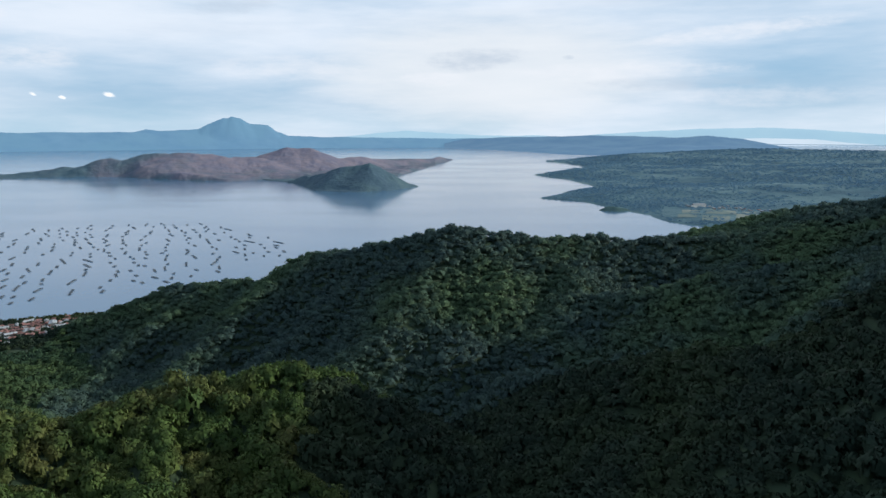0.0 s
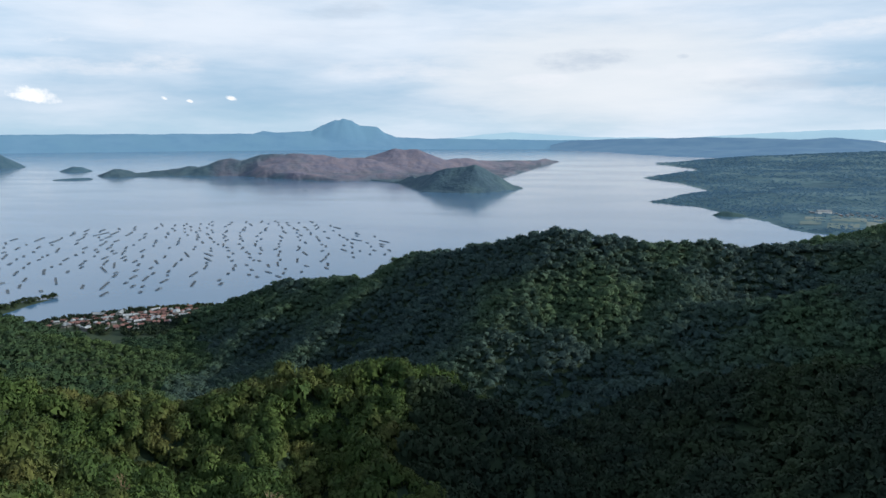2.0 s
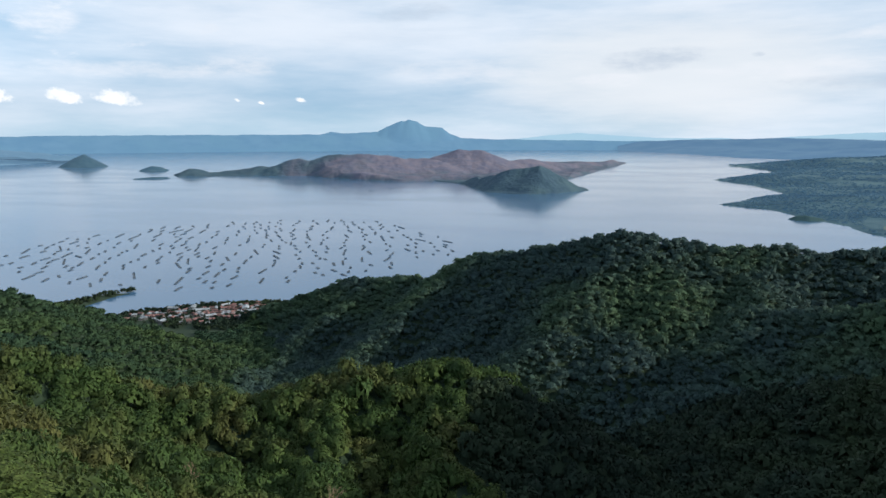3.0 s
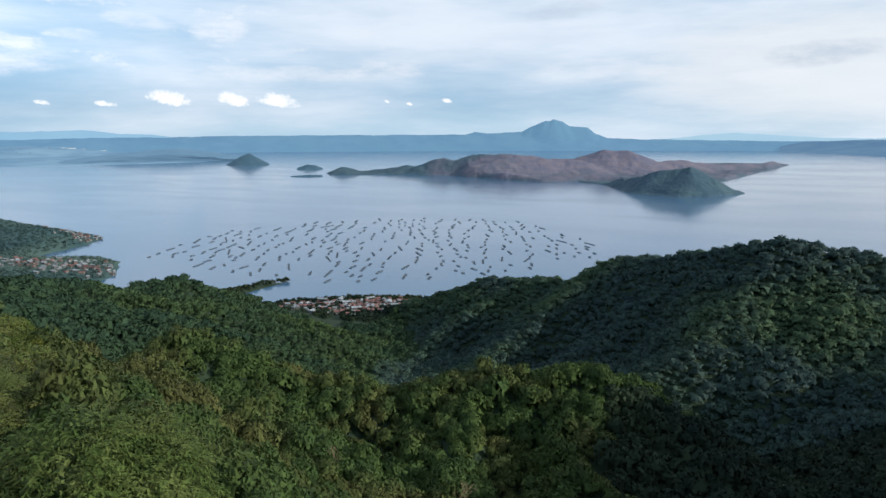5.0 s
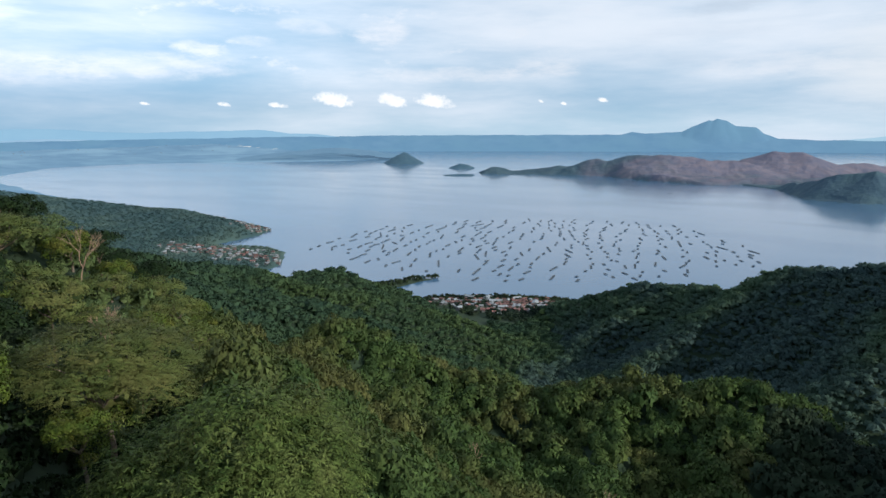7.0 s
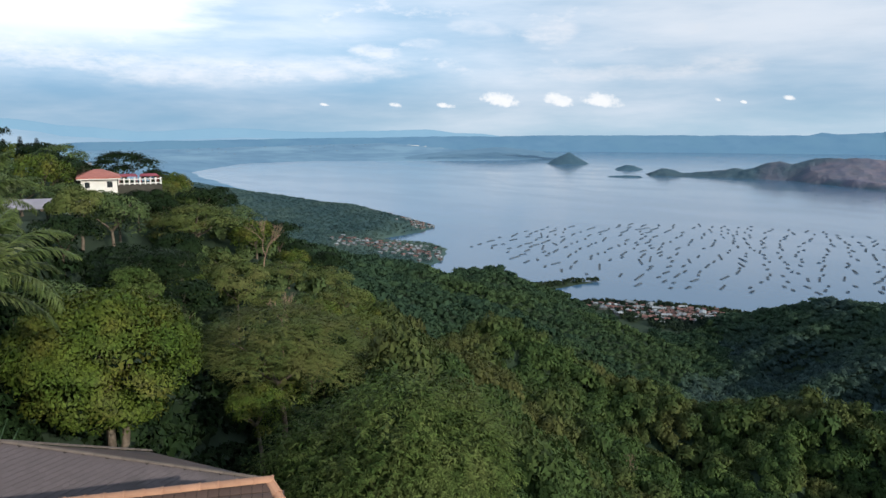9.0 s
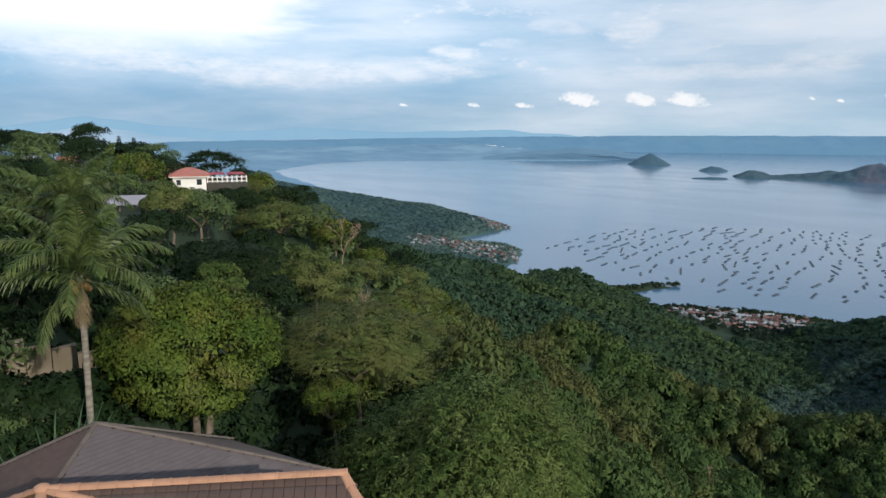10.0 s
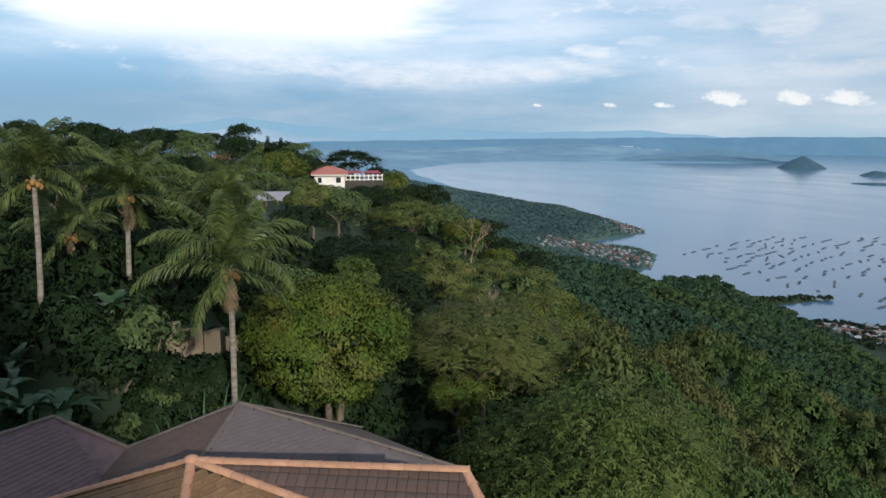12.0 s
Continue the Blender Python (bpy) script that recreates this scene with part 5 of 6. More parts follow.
for _ in range(5000):
    az, r = g.uniform(56, 114), math.sqrt(g.uniform(34 ** 2, 134 ** 2))
    x, y = -r * math.sin(radians(az)), r * math.cos(radians(az))
    if (az > 82 and r < 50) or (60 < az and r < 43) or (r > 128 and az < 84) or (79.6 < az < 83.6 and 46 < r < 69):
        continue
    size = g.uniform(0.75, 1.3) * (0.85 if az < 62 else 1.14 if az > 84 and r > 72 else 1.0)
    if any(math.hypot(x - sx, y - sy) < (sr + 3.0 * size) * 0.72 for sx, sy, sr in spots):
        continue
    spots.append((x, y, 3.0 * size))
    k = int(g.choice([0, 0, 0, 3, 3] if az > 82 else [0, 0, 1, 2, 3, 3] if az > 70 else [0, 1, 1, 1, 2, 2, 3]))
    copy_thing(MODELS[k], Matrix.Translation(on_ground(x, y, 0.7 * size)) @ pose(0, 0, 0, 0, 0, g.uniform(0, 360))
               @ Matrix.Diagonal((size, size, size * g.uniform(0.85, 1.2), 1)))


def conifer(label, x, y, height, seed):
    """A slim tree with level tiers of short branches."""
    rnd = random.Random(seed)
    top = tagged(new("conifer"), label, "tree", "conifers on the skyline")
    top.location = on_ground(x, y)
    bm = bmesh.new()
    tube(bm, [Vector((0, 0, -0.3)), Vector((0, 0, height * 0.5)), Vector((0, 0, height))], [0.16, 0.10, 0.02], 6)
    part("trunk", bm, M["bark"], top)
    bm = bmesh.new()
    for i in range(22):
        t = i / 22
        reach = height * 0.24 * (1 - t) + 0.15
        for k in range(9):
            a = k * 0.7 + i * 0.5 + rnd.uniform(-0.2, 0.2)
            for j in range(3):
                b = a + rnd.uniform(-0.3, 0.3)
                blade(bm, Vector((0, 0, height * (0.22 + 0.76 * t))), Vector((math.cos(b), math.sin(b), rnd.uniform(-0.1, 0.25))), reach * rnd.uniform(0.6, 1.0), 0.30, 0.15, 0.3, 3)
    part("foliage", bm, M["leaf_dark"], top)
    return top


for i, (az, r, h) in enumerate(((81.6, 116, 5.6), (80.6, 117, 5.2), (82.6, 122, 4.8), (93.6, 128, 6.2), (92.6, 131, 5.4))):
    conifer("dark conifer with level branches on the skyline", -r * math.sin(radians(az)), r * math.cos(radians(az)), h, 80 + i)

# ---------------------------------------------------------------- tiled roofs under the camera
def box(bm, x0, x1, y0, y1, z0, z1, m=Matrix.Identity(4)):
    made = bmesh.ops.create_cube(bm, size=1, matrix=m @ Matrix.Translation(((x0 + x1) / 2, (y0 + y1) / 2, (z0 + z1) / 2)) @ Matrix.Diagonal((x1 - x0, y1 - y0, z1 - z0, 1)))
    return made["verts"]


def slab(name, corners, thick, mat, parent):
    """A flat plate with the given upper corners."""
    bm = bmesh.new()
    a, b, c = (Vector(p) for p in corners[:3])
    n = (b - a).cross(c - a).normalized()
    if n.z < 0:
        n = -n
    up = [bm.verts.new(Vector(p)) for p in corners]
    dn = [bm.verts.new(Vector(p) - n * thick) for p in corners]
    bm.faces.new(up)
    bm.faces.new(dn[::-1])
    for i in range(len(up)):
        j = (i + 1) % len(up)
        bm.faces.new((up[i], up[j], dn[j], dn[i]))
    bmesh.ops.recalc_face_normals(bm, faces=bm.faces)
    return part(name, bm, mat, parent), n


def tile_mesh(name, w, h, thick, mat, point=0.0, fit=0.496):
    """A flat tile, thicker at its lower edge; point > 0 gives it a cut tip."""
    bm = bmesh.new()
    w *= fit
    low = [(-w, h * 0.56, thick + 0.012), (w, h * 0.56, thick + 0.012)]
    if point:
        low = [(-w, h * 0.56 - point, thick + 0.01), (0, h * 0.56 + point * 0.4, thick + 0.014), (w, h * 0.56 - point, thick + 0.01)]
    ring = [(w, -h * 0.5, 0.008), (-w, -h * 0.5, 0.008)] + low
    top = [bm.verts.new(p) for p in ring]
    bot = [bm.verts.new((p[0], p[1], p[2] - thick)) for p in ring]
    bm.faces.new(top)
    for i in range(len(top)):
        j = (i + 1) % len(top)
        bm.faces.new((top[j], top[i], bot[i], bot[j]))
    bmesh.ops.recalc_face_normals(bm, faces=bm.faces)
    me = bpy.data.meshes.new(name)
    bm.to_mesh(me)
    bm.free()
    me.materials.append(mat)
    return me


def lay_tiles(parent, corners, n, me, w, h, seed, down=None, offset=0.5, margin=0.0):
    """Rows of tiles over a sloping face, from its lower edge up."""
    rnd = random.Random(seed)
    down = (Vector((0, 0, -1)) - n * -n.z).normalized() if down is None else (down - n * down.dot(n)).normalized()
    side = n.cross(down)
    o = Vector(corners[0])
    flat = [((Vector(p) - o).dot(side), (Vector(p) - o).dot(down)) for p in corners]

    def within(x, y):
        hit = False
        for (x0, y0), (x1, y1) in zip(flat, flat[1:] + flat[:1]):
            if (y0 > y) != (y1 > y) and x < x0 + (y - y0) * (x1 - x0) / (y1 - y0):
                hit = not hit
        return hit
    spots = []
    for i in range(int(min(f[1] for f in flat) / h) - 1, int(max(f[1] for f in flat) / h) + 2):
        for j in range(int(min(f[0] for f in flat) / w) - 1, int(max(f[0] for f in flat) / w) + 2):
            x, y = (j + offset * (i % 2)) * w, i * h
            if within(x, y):
                spots.append(o + side * x + down * y + n * 0.012)
    turn = Matrix((side, down, n)).transposed().to_4x4()
    rest = bmesh.new()
    for k, at in enumerate(spots):
        m = Matrix.Translation(at) @ turn @ pose(0, 0, rnd.uniform(0, 0.004), rnd.uniform(-0.6, 0.6), rnd.uniform(-0.4, 0.4), rnd.uniform(-0.5, 0.5))
        if k < 300:
            ob = new("roof_tile", me)
            ob.parent = parent
            ob.matrix_basis = m
        else:
            before = len(rest.verts)
            rest.from_mesh(me)
            rest.verts.ensure_lookup_table()
            bmesh.ops.transform(rest, matrix=m, verts=rest.verts[before:])
    if len(spots) > 300:
        tagged(part("roof_tiles", rest, me.materials[0], parent), kind="stuff")
    else:
        rest.free()


def cap_mesh(name, length, width, mat):
    """A ridge tile: a shallow arch with a thicker lip at one end."""
    bm = bmesh.new()
    rows = []
    for x, s in ((-length * 0.5, 0.94), (length * 0.40, 1.0), (length * 0.42, 1.10), (length * 0.53, 1.10)):
        rows.append([bm.verts.new((x, math.cos(a) * width * 0.5 * s, math.sin(a) * width * 0.40 * s)) for a in (math.pi * k / 6 for k in range(7))])
    for a, b in zip(rows[:-1], rows[1:]):
        for k in range(6):
            bm.faces.new((a[k], b[k], b[k + 1], a[k + 1]))
    bm.faces.new(rows[-1])
    bm.faces.new(rows[0][::-1])
    me = bpy.data.meshes.new(name)
    bm.to_mesh(me)
    bm.free()
    me.materials.append(mat)
    return me


def lay_caps(parent, start, end, me, length, lift=0.02):
    start, end = Vector(start), Vector(end)
    way = (end - start).normalized()
    side = Vector((0, 0, 1)).cross(way).normalized()
    up = way.cross(side)
    for k in range(max(1, round((end - start).length / length))):
        ob = new("ridge_cap", me)
        ob.parent = parent
        ob.matrix_basis = Matrix.Translation(start + way * length * (k + 0.5) + up * lift) @ Matrix((way, side, up)).transposed().to_4x4()


def ahead_of(a, b, t):
    return tuple(Vector(a) + (Vector(b) - Vector(a)) * t)


TILE_WIDE = tile_mesh("roof_tile", 0.215, 0.33, 0.022, M["tile"], fit=0.472)
TILE_TAN = tile_mesh("roof_tile", 0.36, 0.24, 0.020, M["tile_tan"], fit=0.488)
TILE_GREY = tile_mesh("roof_tile", 0.19, 0.125, 0.010, M["shingle"])
TILE_BROWN = tile_mesh("roof_tile", 0.20, 0.14, 0.012, M["tile"])
TILE_PLUM = tile_mesh("roof_tile", 0.20, 0.135, 0.012, M["tile_plum"])
CAP_ORANGE, CAP_GREY = cap_mesh("ridge_cap", 0.36, 0.22, M["cap"]), cap_mesh("ridge_cap", 0.36, 0.15, M["cap_dark"])


def walls_under(parent, corners, top, foot, mat):
    """Outer walls of a house, a hand's breadth inside its eaves."""
    mid = sum((Vector((p[0], p[1], 0)) for p in corners), Vector()) / len(corners)
    ring = [Vector((p[0], p[1], 0)) + (mid - Vector((p[0], p[1], 0))).normalized() * 0.7 for p in corners]
    for a, b in zip(ring, ring[1:] + ring[:1]):
        way = b - a
        m = Matrix.Translation((a.x, a.y, 0)) @ pose(0, 0, 0, 0, 0, math.degrees(math.atan2(way.y, way.x)))
        bm = bmesh.new()
        box(bm, 0, way.length, -0.1, 0.1, foot, top, m)
        part("wall", bm, mat, parent)


# front roof: a level ridge with a polygonal end
roof = tagged(new("tiled_house"), "house with brown and tan tiled roof and terracotta ridge caps", "house")
N, R = (-15.47, 0.38, 102.82), (-12.75, 5.78, 102.86)
L1 = ahead_of(N, (-18.22, -2.454, 101.16), 1.5)
D = ahead_of(N, (-14.59, 0.20, 102.47), 3.4)
RD = ahead_of(N, (-13.72, 2.245, 102.48), 2.6)
RE = ahead_of(R, (-12.095, 5.79, 102.571), 4.2)
back_n, back_r = (N[0] - 1.6, N[1] + 0.8, N[2] - 0.9), (R[0] - 1.6, R[1] + 0.8, R[2] - 0.9)
for corners, me, w, h, mat, off in (((N, R, RE, RD), TILE_WIDE, 0.215, 0.33, M["tile"], 0.0), ((N, RD, D), TILE_TAN, 0.36, 0.24, M["tile_tan"], 0.5),
                                    ((N, D, L1), TILE_TAN, 0.36, 0.24, M["tile_tan"], 0.5)):
    face, n = slab("roof_slope", corners, 0.08, M["underlay"], roof)
    slant = Matrix.Rotation(radians(38), 3, n) @ (Vector((0, 0, -1)) + n * n.z) if me is TILE_TAN else None
    lay_tiles(face, corners, n, me, w, h, 5, slant, off)
slab("roof_slope", (N, R, back_r, back_n), 0.08, M["tile"], roof)
for a, b in ((N, R), (N, L1), (N, D), (N, RD)):
    lay_caps(roof, a, b, CAP_ORANGE, 0.36, 0.03)
lay_caps(roof, R, RE, CAP_ORANGE, 0.36, 0.0)
bm = bmesh.new()
bmesh.ops.create_uvsphere(bm, u_segments=12, v_segments=6, radius=0.17, matrix=Matrix.Translation((N[0], N[1], N[2] + 0.06)) @ Matrix.Diagonal((1, 1, 0.55, 1)))
part("hip_knob", bm, M["cap"], roof, "rounded terracotta knob where the hips meet", smooth=True)
walls_under(roof, [L1, D, RE, back_r], 99.9, 93.5, M["beige_wall"])

# back roof: a pyramid of brown shingles, one slope coloured grey for sky light
roof = tagged(new("tiled_house"), "pavilion with a grey-brown shingled pyramid roof", "house")
P1, RT = (-19.69, 1.85, 102.37), (-18.8, 8.55, 99.5)
NE = ahead_of(P1, (-18.4, 0.80, 101.64), 3.0)
LE = ahead_of(P1, (-21.05, -1.15, 100.97), 1.75)
BK = (-23.6, 6.4, 99.3)
for corners, me, w, h, mat in (((P1, RT, NE), TILE_GREY, 0.19, 0.125, M["shingle"]), ((P1, NE, LE), TILE_BROWN, 0.20, 0.14, M["tile"])):
    face, n = slab("roof_slope", corners, 0.08, M["underlay"], roof)
    lay_tiles(face, corners, n, me, w, h, 6)
for corners in ((P1, LE, BK), (P1, BK, RT)):
    slab("roof_slope", corners, 0.08, M["tile"], roof)
for a, b in ((P1, RT), (P1, NE), (P1, LE), (P1, BK)):
    lay_caps(roof, a, b, CAP_GREY, 0.36, 0.02)
walls_under(roof, [LE, NE, RT, BK], 99.6, 92.5, M["beige_wall"])

# left roof: plum-brown shingles falling towards the pavilion
roof = tagged(new("tiled_house"), "low house with plum-brown shingled roof and grey ridge caps", "house")
A0 = (-21.6, -3.06, 102.0)
LF, RF = ahead_of(A0, (-20.57, -4.20, 102.045), 3.6), ahead_of(A0, (-21.03, -1.147, 100.957), 1.55)
down = Vector((0.7, 0.7, -0.84))
LD = tuple(Vector(LF) + down * 3.2)
RDN = tuple(Vector(A0) + down * 3.4)
corners = (A0, LF, LD, RDN, RF)
face, n = slab("roof_slope", (A0, LF, LD, RDN), 0.08, M["underlay"], roof)
lay_tiles(face, (A0, LF, LD, RDN), n, TILE_PLUM, 0.20, 0.135, 7)
slab("roof_slope", (A0, RDN, RF), 0.08, M["tile_plum"], roof)
slab("roof_slope", (A0, RF, tuple(Vector(RF) + Vector((-2.2, -1.6, -0.6))), tuple(Vector(LF) + Vector((-2.2, -1.6, -0.6))), LF), 0.08, M["tile_plum"], roof)
lay_caps(roof, A0, LF, CAP_GREY, 0.36, 0.02)
lay_caps(roof, A0, RF, CAP_GREY, 0.36, 0.02)
walls_under(roof, [LF, LD, RDN, tuple(Vector(RF) + Vector((-2.2, -1.6, -0.6)))], 99.4, 94.0, M["beige_wall"])


# ---------------------------------------------------------------- houses on the rim
def gable(bm, x0, x1, y0, y1, z0, z1, over=0.25, thick=0.12, hip=0.0, m=Matrix.Identity(4)):
    """A ridged roof along x; hip pulls the ridge's ends in."""
    ym = (y0 + y1) / 2
    top = [m @ Vector(p) for p in ((x0 - over, y0 - over, z0), (x1 + over, y0 - over, z0), (x1 + over, y1 + over, z0), (x0 - over, y1 + over, z0),
                                   (x0 - over + hip, ym, z1), (x1 + over - hip, ym, z1))]
    low = [p - Vector((0, 0, thick)) for p in top]
    t, b = [bm.verts.new(p) for p in top], [bm.verts.new(p) for p in low]
    for f in ((0, 1, 5, 4), (2, 3, 4, 5), (1, 2, 5), (3, 0, 4)):
        bm.faces.new([t[i] for i in f])
        bm.faces.new([b[i] for i in f][::-1])
    for i, j in ((0, 1), (1, 2), (2, 3), (3, 0)):
        bm.faces.new((t[j], t[i], b[i], b[j]))


house = tagged(new("house"), "white hillside house with red hipped roof and maroon base", "house")
house.matrix_basis = pose(-88.3, 20.6, 0, 0, 0, 77)
bm = bmesh.new()
box(bm, -1.9, 1.9, 0, 6, 100.5, 104.75)
part("wall", bm, M["white"], house)
bm = bmesh.new()
gable(bm, -1.9, 1.9, 0, 6, 104.8, 105.6, 0.45, 0.14, 1.9)
part("roof", bm, M["red_roof"], house, "red tiled hipped roof")
bm = bmesh.new()
box(bm, -2.3, 2.3, -0.42, -0.32, 104.54, 104.70)
part("fascia", bm, M["white"], house)
bm = bmesh.new()
box(bm, -0.2, 2.1, -0.5, -0.02, 100.6, 102.6)
part("base", bm, M["maroon"], house, "maroon painted base")
for x0, x1, z0, z1 in ((0.8, 1.4, 103.6, 104.3), (-1.5, -1.0, 103.6, 104.25)):
    win = new("window")
    win.parent = house
    bm = bmesh.new()
    box(bm, x0, x1, -0.04, 0.02, z0, z1)
    part("pane", bm, M["glass"], win)
    bm = bmesh.new()
    for q in ((x0 - 0.06, x0, z0, z1), (x1, x1 + 0.06, z0, z1), (x0 - 0.06, x1 + 0.06, z1, z1 + 0.06), (x0 - 0.06, x1 + 0.06, z0 - 0.08, z0)):
        box(bm, q[0], q[1], -0.08, 0.0, q[2], q[3])
    part("window_frame", bm, M["white"], win)

house2 = tagged(new("house"), "pale flat-roofed house behind the white one", "house")
house2.matrix_basis = pose(-94.5, 19.5, 0, 0, 0, 77)
bm = bmesh.new()
box(bm, -2.6, 1.6, 0.8, 5, 101, 105.9)
part("wall", bm, M["beige_wall"], house2)
bm = bmesh.new()
box(bm, -2.8, 1.8, 0.6, 5.2, 105.9, 106.12)
part("roof", bm, M["pale_roof"], house2)

terrace = tagged(new("terrace"), "walled terrace with white balustrade and red flower boxes", "terrace")
terrace.matrix_basis = pose(-88.3, 20.6, 0, 0, 0, 77)
bm = bmesh.new()
box(bm, 2.0, 6.9, 1.2, 6.0, 99.5, 103.75)
part("wall", bm, M["grey_wall"], terrace, "dark stained retaining wall")
for k in range(9):
    bm = bmesh.new()
    x = 2.1 + k * 0.585
    box(bm, x - 0.07, x + 0.07, 1.23, 1.37, 103.75, 104.5)
    box(bm, x - 0.10, x + 0.10, 1.20, 1.40, 104.5, 104.58)
    part("post", bm, M["white"], terrace)
for z in (103.86, 104.34):
    bm = bmesh.new()
    box(bm, 2.1, 6.8, 1.27, 1.33, z, z + 0.10)
    part("rail", bm, M["white"], terrace)
# Maroon roofed shapes added in place of thin red plants.
for x0, x1 in ((2.2, 4.2), (4.6, 6.6)):
    bm = bmesh.new()
    gable(bm, x0, x1, 2.4, 4.4, 104.72, 104.95, 0.1, 0.06, 0.3)
    box(bm, x0, x0 + 0.1, 2.4, 2.5, 103.75, 104.75)
    box(bm, x1 - 0.1, x1, 2.4, 2.5, 103.75, 104.75)
    part("awning", bm, M["maroon"], terrace, "low maroon roof shape on posts standing in for red plants")

stair = tagged(new("stair"), "grey concrete stair below the white house", "stair")
stair.matrix_basis = pose(-87.0, 18.4, 0, 0, 0, 77)
for k in range(9):
    bm = bmesh.new()
    box(bm, -1.6 + 0.0, 0.4, -0.3 * k, -0.3 * k + 0.32, 99.6, 102.3 - 0.18 * k)
    part("step", bm, M["grey_wall"], stair)

shed = tagged(new("shed"), "open shed with a grey metal roof among the trees", "shed")
shed.matrix_basis = pose(-69.3, 10.3, 0, 0, 0, 76)
bm = bmesh.new()
gable(bm, -1.7, 1.7, -1.2, 1.8, 103.55, 104.25, 0.2, 0.06)
part("roof", bm, M["metal_roof"], shed)
for x in (-1.5, 1.5):
    for y in (-1.0, 1.6):
        bm = bmesh.new()
        box(bm, x - 0.06, x + 0.06, y - 0.06, y + 0.06, 99.0, 103.6)
        part("post", bm, M["grey_wall"], shed)

for label, x, y, wide, z0, z1, wall, roofm in (("brick-red house half hidden by palms", -110.0, 5.2, 2.0, 101, 106.4, M["maroon"], M["metal_roof"]),
                                               ("small white house with red roof behind palms", -109.6, 9.4, 2.2, 101, 105.8, M["white"], M["red_roof"])):
    h = tagged(new("house"), label, "house")
    h.matrix_basis = pose(x, y, 0, 0, 0, 84)
    bm = bmesh.new()
    box(bm, -wide / 2, wide / 2, 0, 4, z0, z1)
    part("wall", bm, wall, h)
    bm = bmesh.new()
    gable(bm, -wide / 2, wide / 2, 0, 4, z1 + 0.06, z1 + 0.8, 0.2, 0.1)
    part("roof", bm, roofm, h)
    bm = bmesh.new()
    box(bm, -0.35, 0.35, -0.03, 0.02, z1 - 1.3, z1 - 0.4)
    part("window", bm, M["glass"], h)

wall = tagged(new("retaining_wall"), "weathered beige retaining wall behind the tall palm", "wall")
wall.matrix_basis = pose(-31.9, 0.6, 0, 0, 0, 88)
rnd = random.Random(8)
for k in range(7):
    bm = bmesh.new()
    x0, top_z = -3.6 + 0.92 * k, 100.9 + (0.5, 0.2, 0.55, 0.75, 0.6, 0.35, 0.05)[k]
    made = box(bm, x0, x0 + 0.89, -0.15 - rnd.uniform(0, 0.08), 0.25, 98.8, top_z)
    for v in made:
        v.co += Vector((0, rnd.uniform(-0.04, 0.04), rnd.uniform(-0.12, 0.12) if v.co.z > 100 else 0))
    part("block", bm, M["beige_wall"], wall)

lamp = tagged(new("street_lamp"), "thin grey street lamp with a pale head", "lamp")
lamp.location = on_ground(-61.0, 11.1)
bm = bmesh.new()
tube(bm, [Vector((0, 0, -0.3)), Vector((0, 0, 3.2)), Vector((0.1, 0.1, 3.7)), Vector((0.5, 0.5, 3.9))], [0.06, 0.05, 0.04, 0.035], 6)
part("pole", bm, M["metal_roof"], lamp)
bm = bmesh.new()
box(bm, 0.42, 0.9, 0.42, 0.62, 3.83, 3.95)
part("lamp_head", bm, M["white"], lamp)

# ---------------------------------------------------------------- fish pens on the lake
def pen_mesh(length, width, cells):
    """A string of square cages: floating bamboo beams with walkways across."""
    bm = bmesh.new()
    for y in (-width / 2, width / 2):
        box(bm, -length / 2, length / 2, y - 0.2, y + 0.2, -0.05, 0.36)
    for k in range(cells + 1):
        x = -length / 2 + length * k / cells
        box(bm, x - 0.2, x + 0.2, -width / 2, width / 2, -0.05, 0.40)
    for k in range(cells + 1):
        for y in (-width / 2, width / 2):
            x = -length / 2 + length * k / cells
            box(bm, x - 0.14, x + 0.14, y - 0.1, y + 0.1, 0.3, 0.7)
    frame_me = bpy.data.meshes.new("raft")
    bm.to_mesh(frame_me)
    bm.free()
    frame_me.materials.append(M["pen"])
    bm = bmesh.new()
    for k in range(cells):
        x0 = -length / 2 + length * k / cells
        box(bm, x0 + 0.3, x0 + length / cells - 0.3, -width / 2 + 0.3, width / 2 - 0.3, 0.02, 0.14)
    net_me = bpy.data.meshes.new("net")
    bm.to_mesh(net_me)
    bm.free()
    net_me.materials.append(M["net"])
    return frame_me, net_me


PENS = [pen_mesh(5, 1.7, 3), pen_mesh(8, 1.6, 5), pen_mesh(12, 1.5, 7), pen_mesh(17, 1.4, 10), pen_mesh(25, 1.3, 15)]
PEN_AREA = [polar(49.5, 690, 0)[:2], polar(45, 790, 0)[:2], polar(40, 862, 0)[:2], polar(32, 900, 0)[:2], polar(24, 905, 0)[:2], polar(18.5, 865, 0)[:2], polar(13.5, 720, 0)[:2], polar(11.2, 660, 0)[:2],
            polar(15, 600, 0)[:2], polar(20, 545, 0)[:2], polar(27, 520, 0)[:2], polar(34, 515, 0)[:2], polar(41, 560, 0)[:2], polar(46, 610, 0)[:2]]
g = np.random.default_rng(4)


def place_pen(x, y, turn, k):
    top = tagged(new("fish_pen"), "floating bamboo fish pens moored in a string", "fish pen", "fish pens on the lake")
    top.matrix_basis = pose(x, y, 0, 0, 0, turn)
    for name, me in zip(("raft", "net"), PENS[k]):
        ob = new(name, me)
        ob.parent = top


heading = radians(24)
along, across = Vector((-math.sin(heading), math.cos(heading))), Vector((math.cos(heading), math.sin(heading)))
count = 0
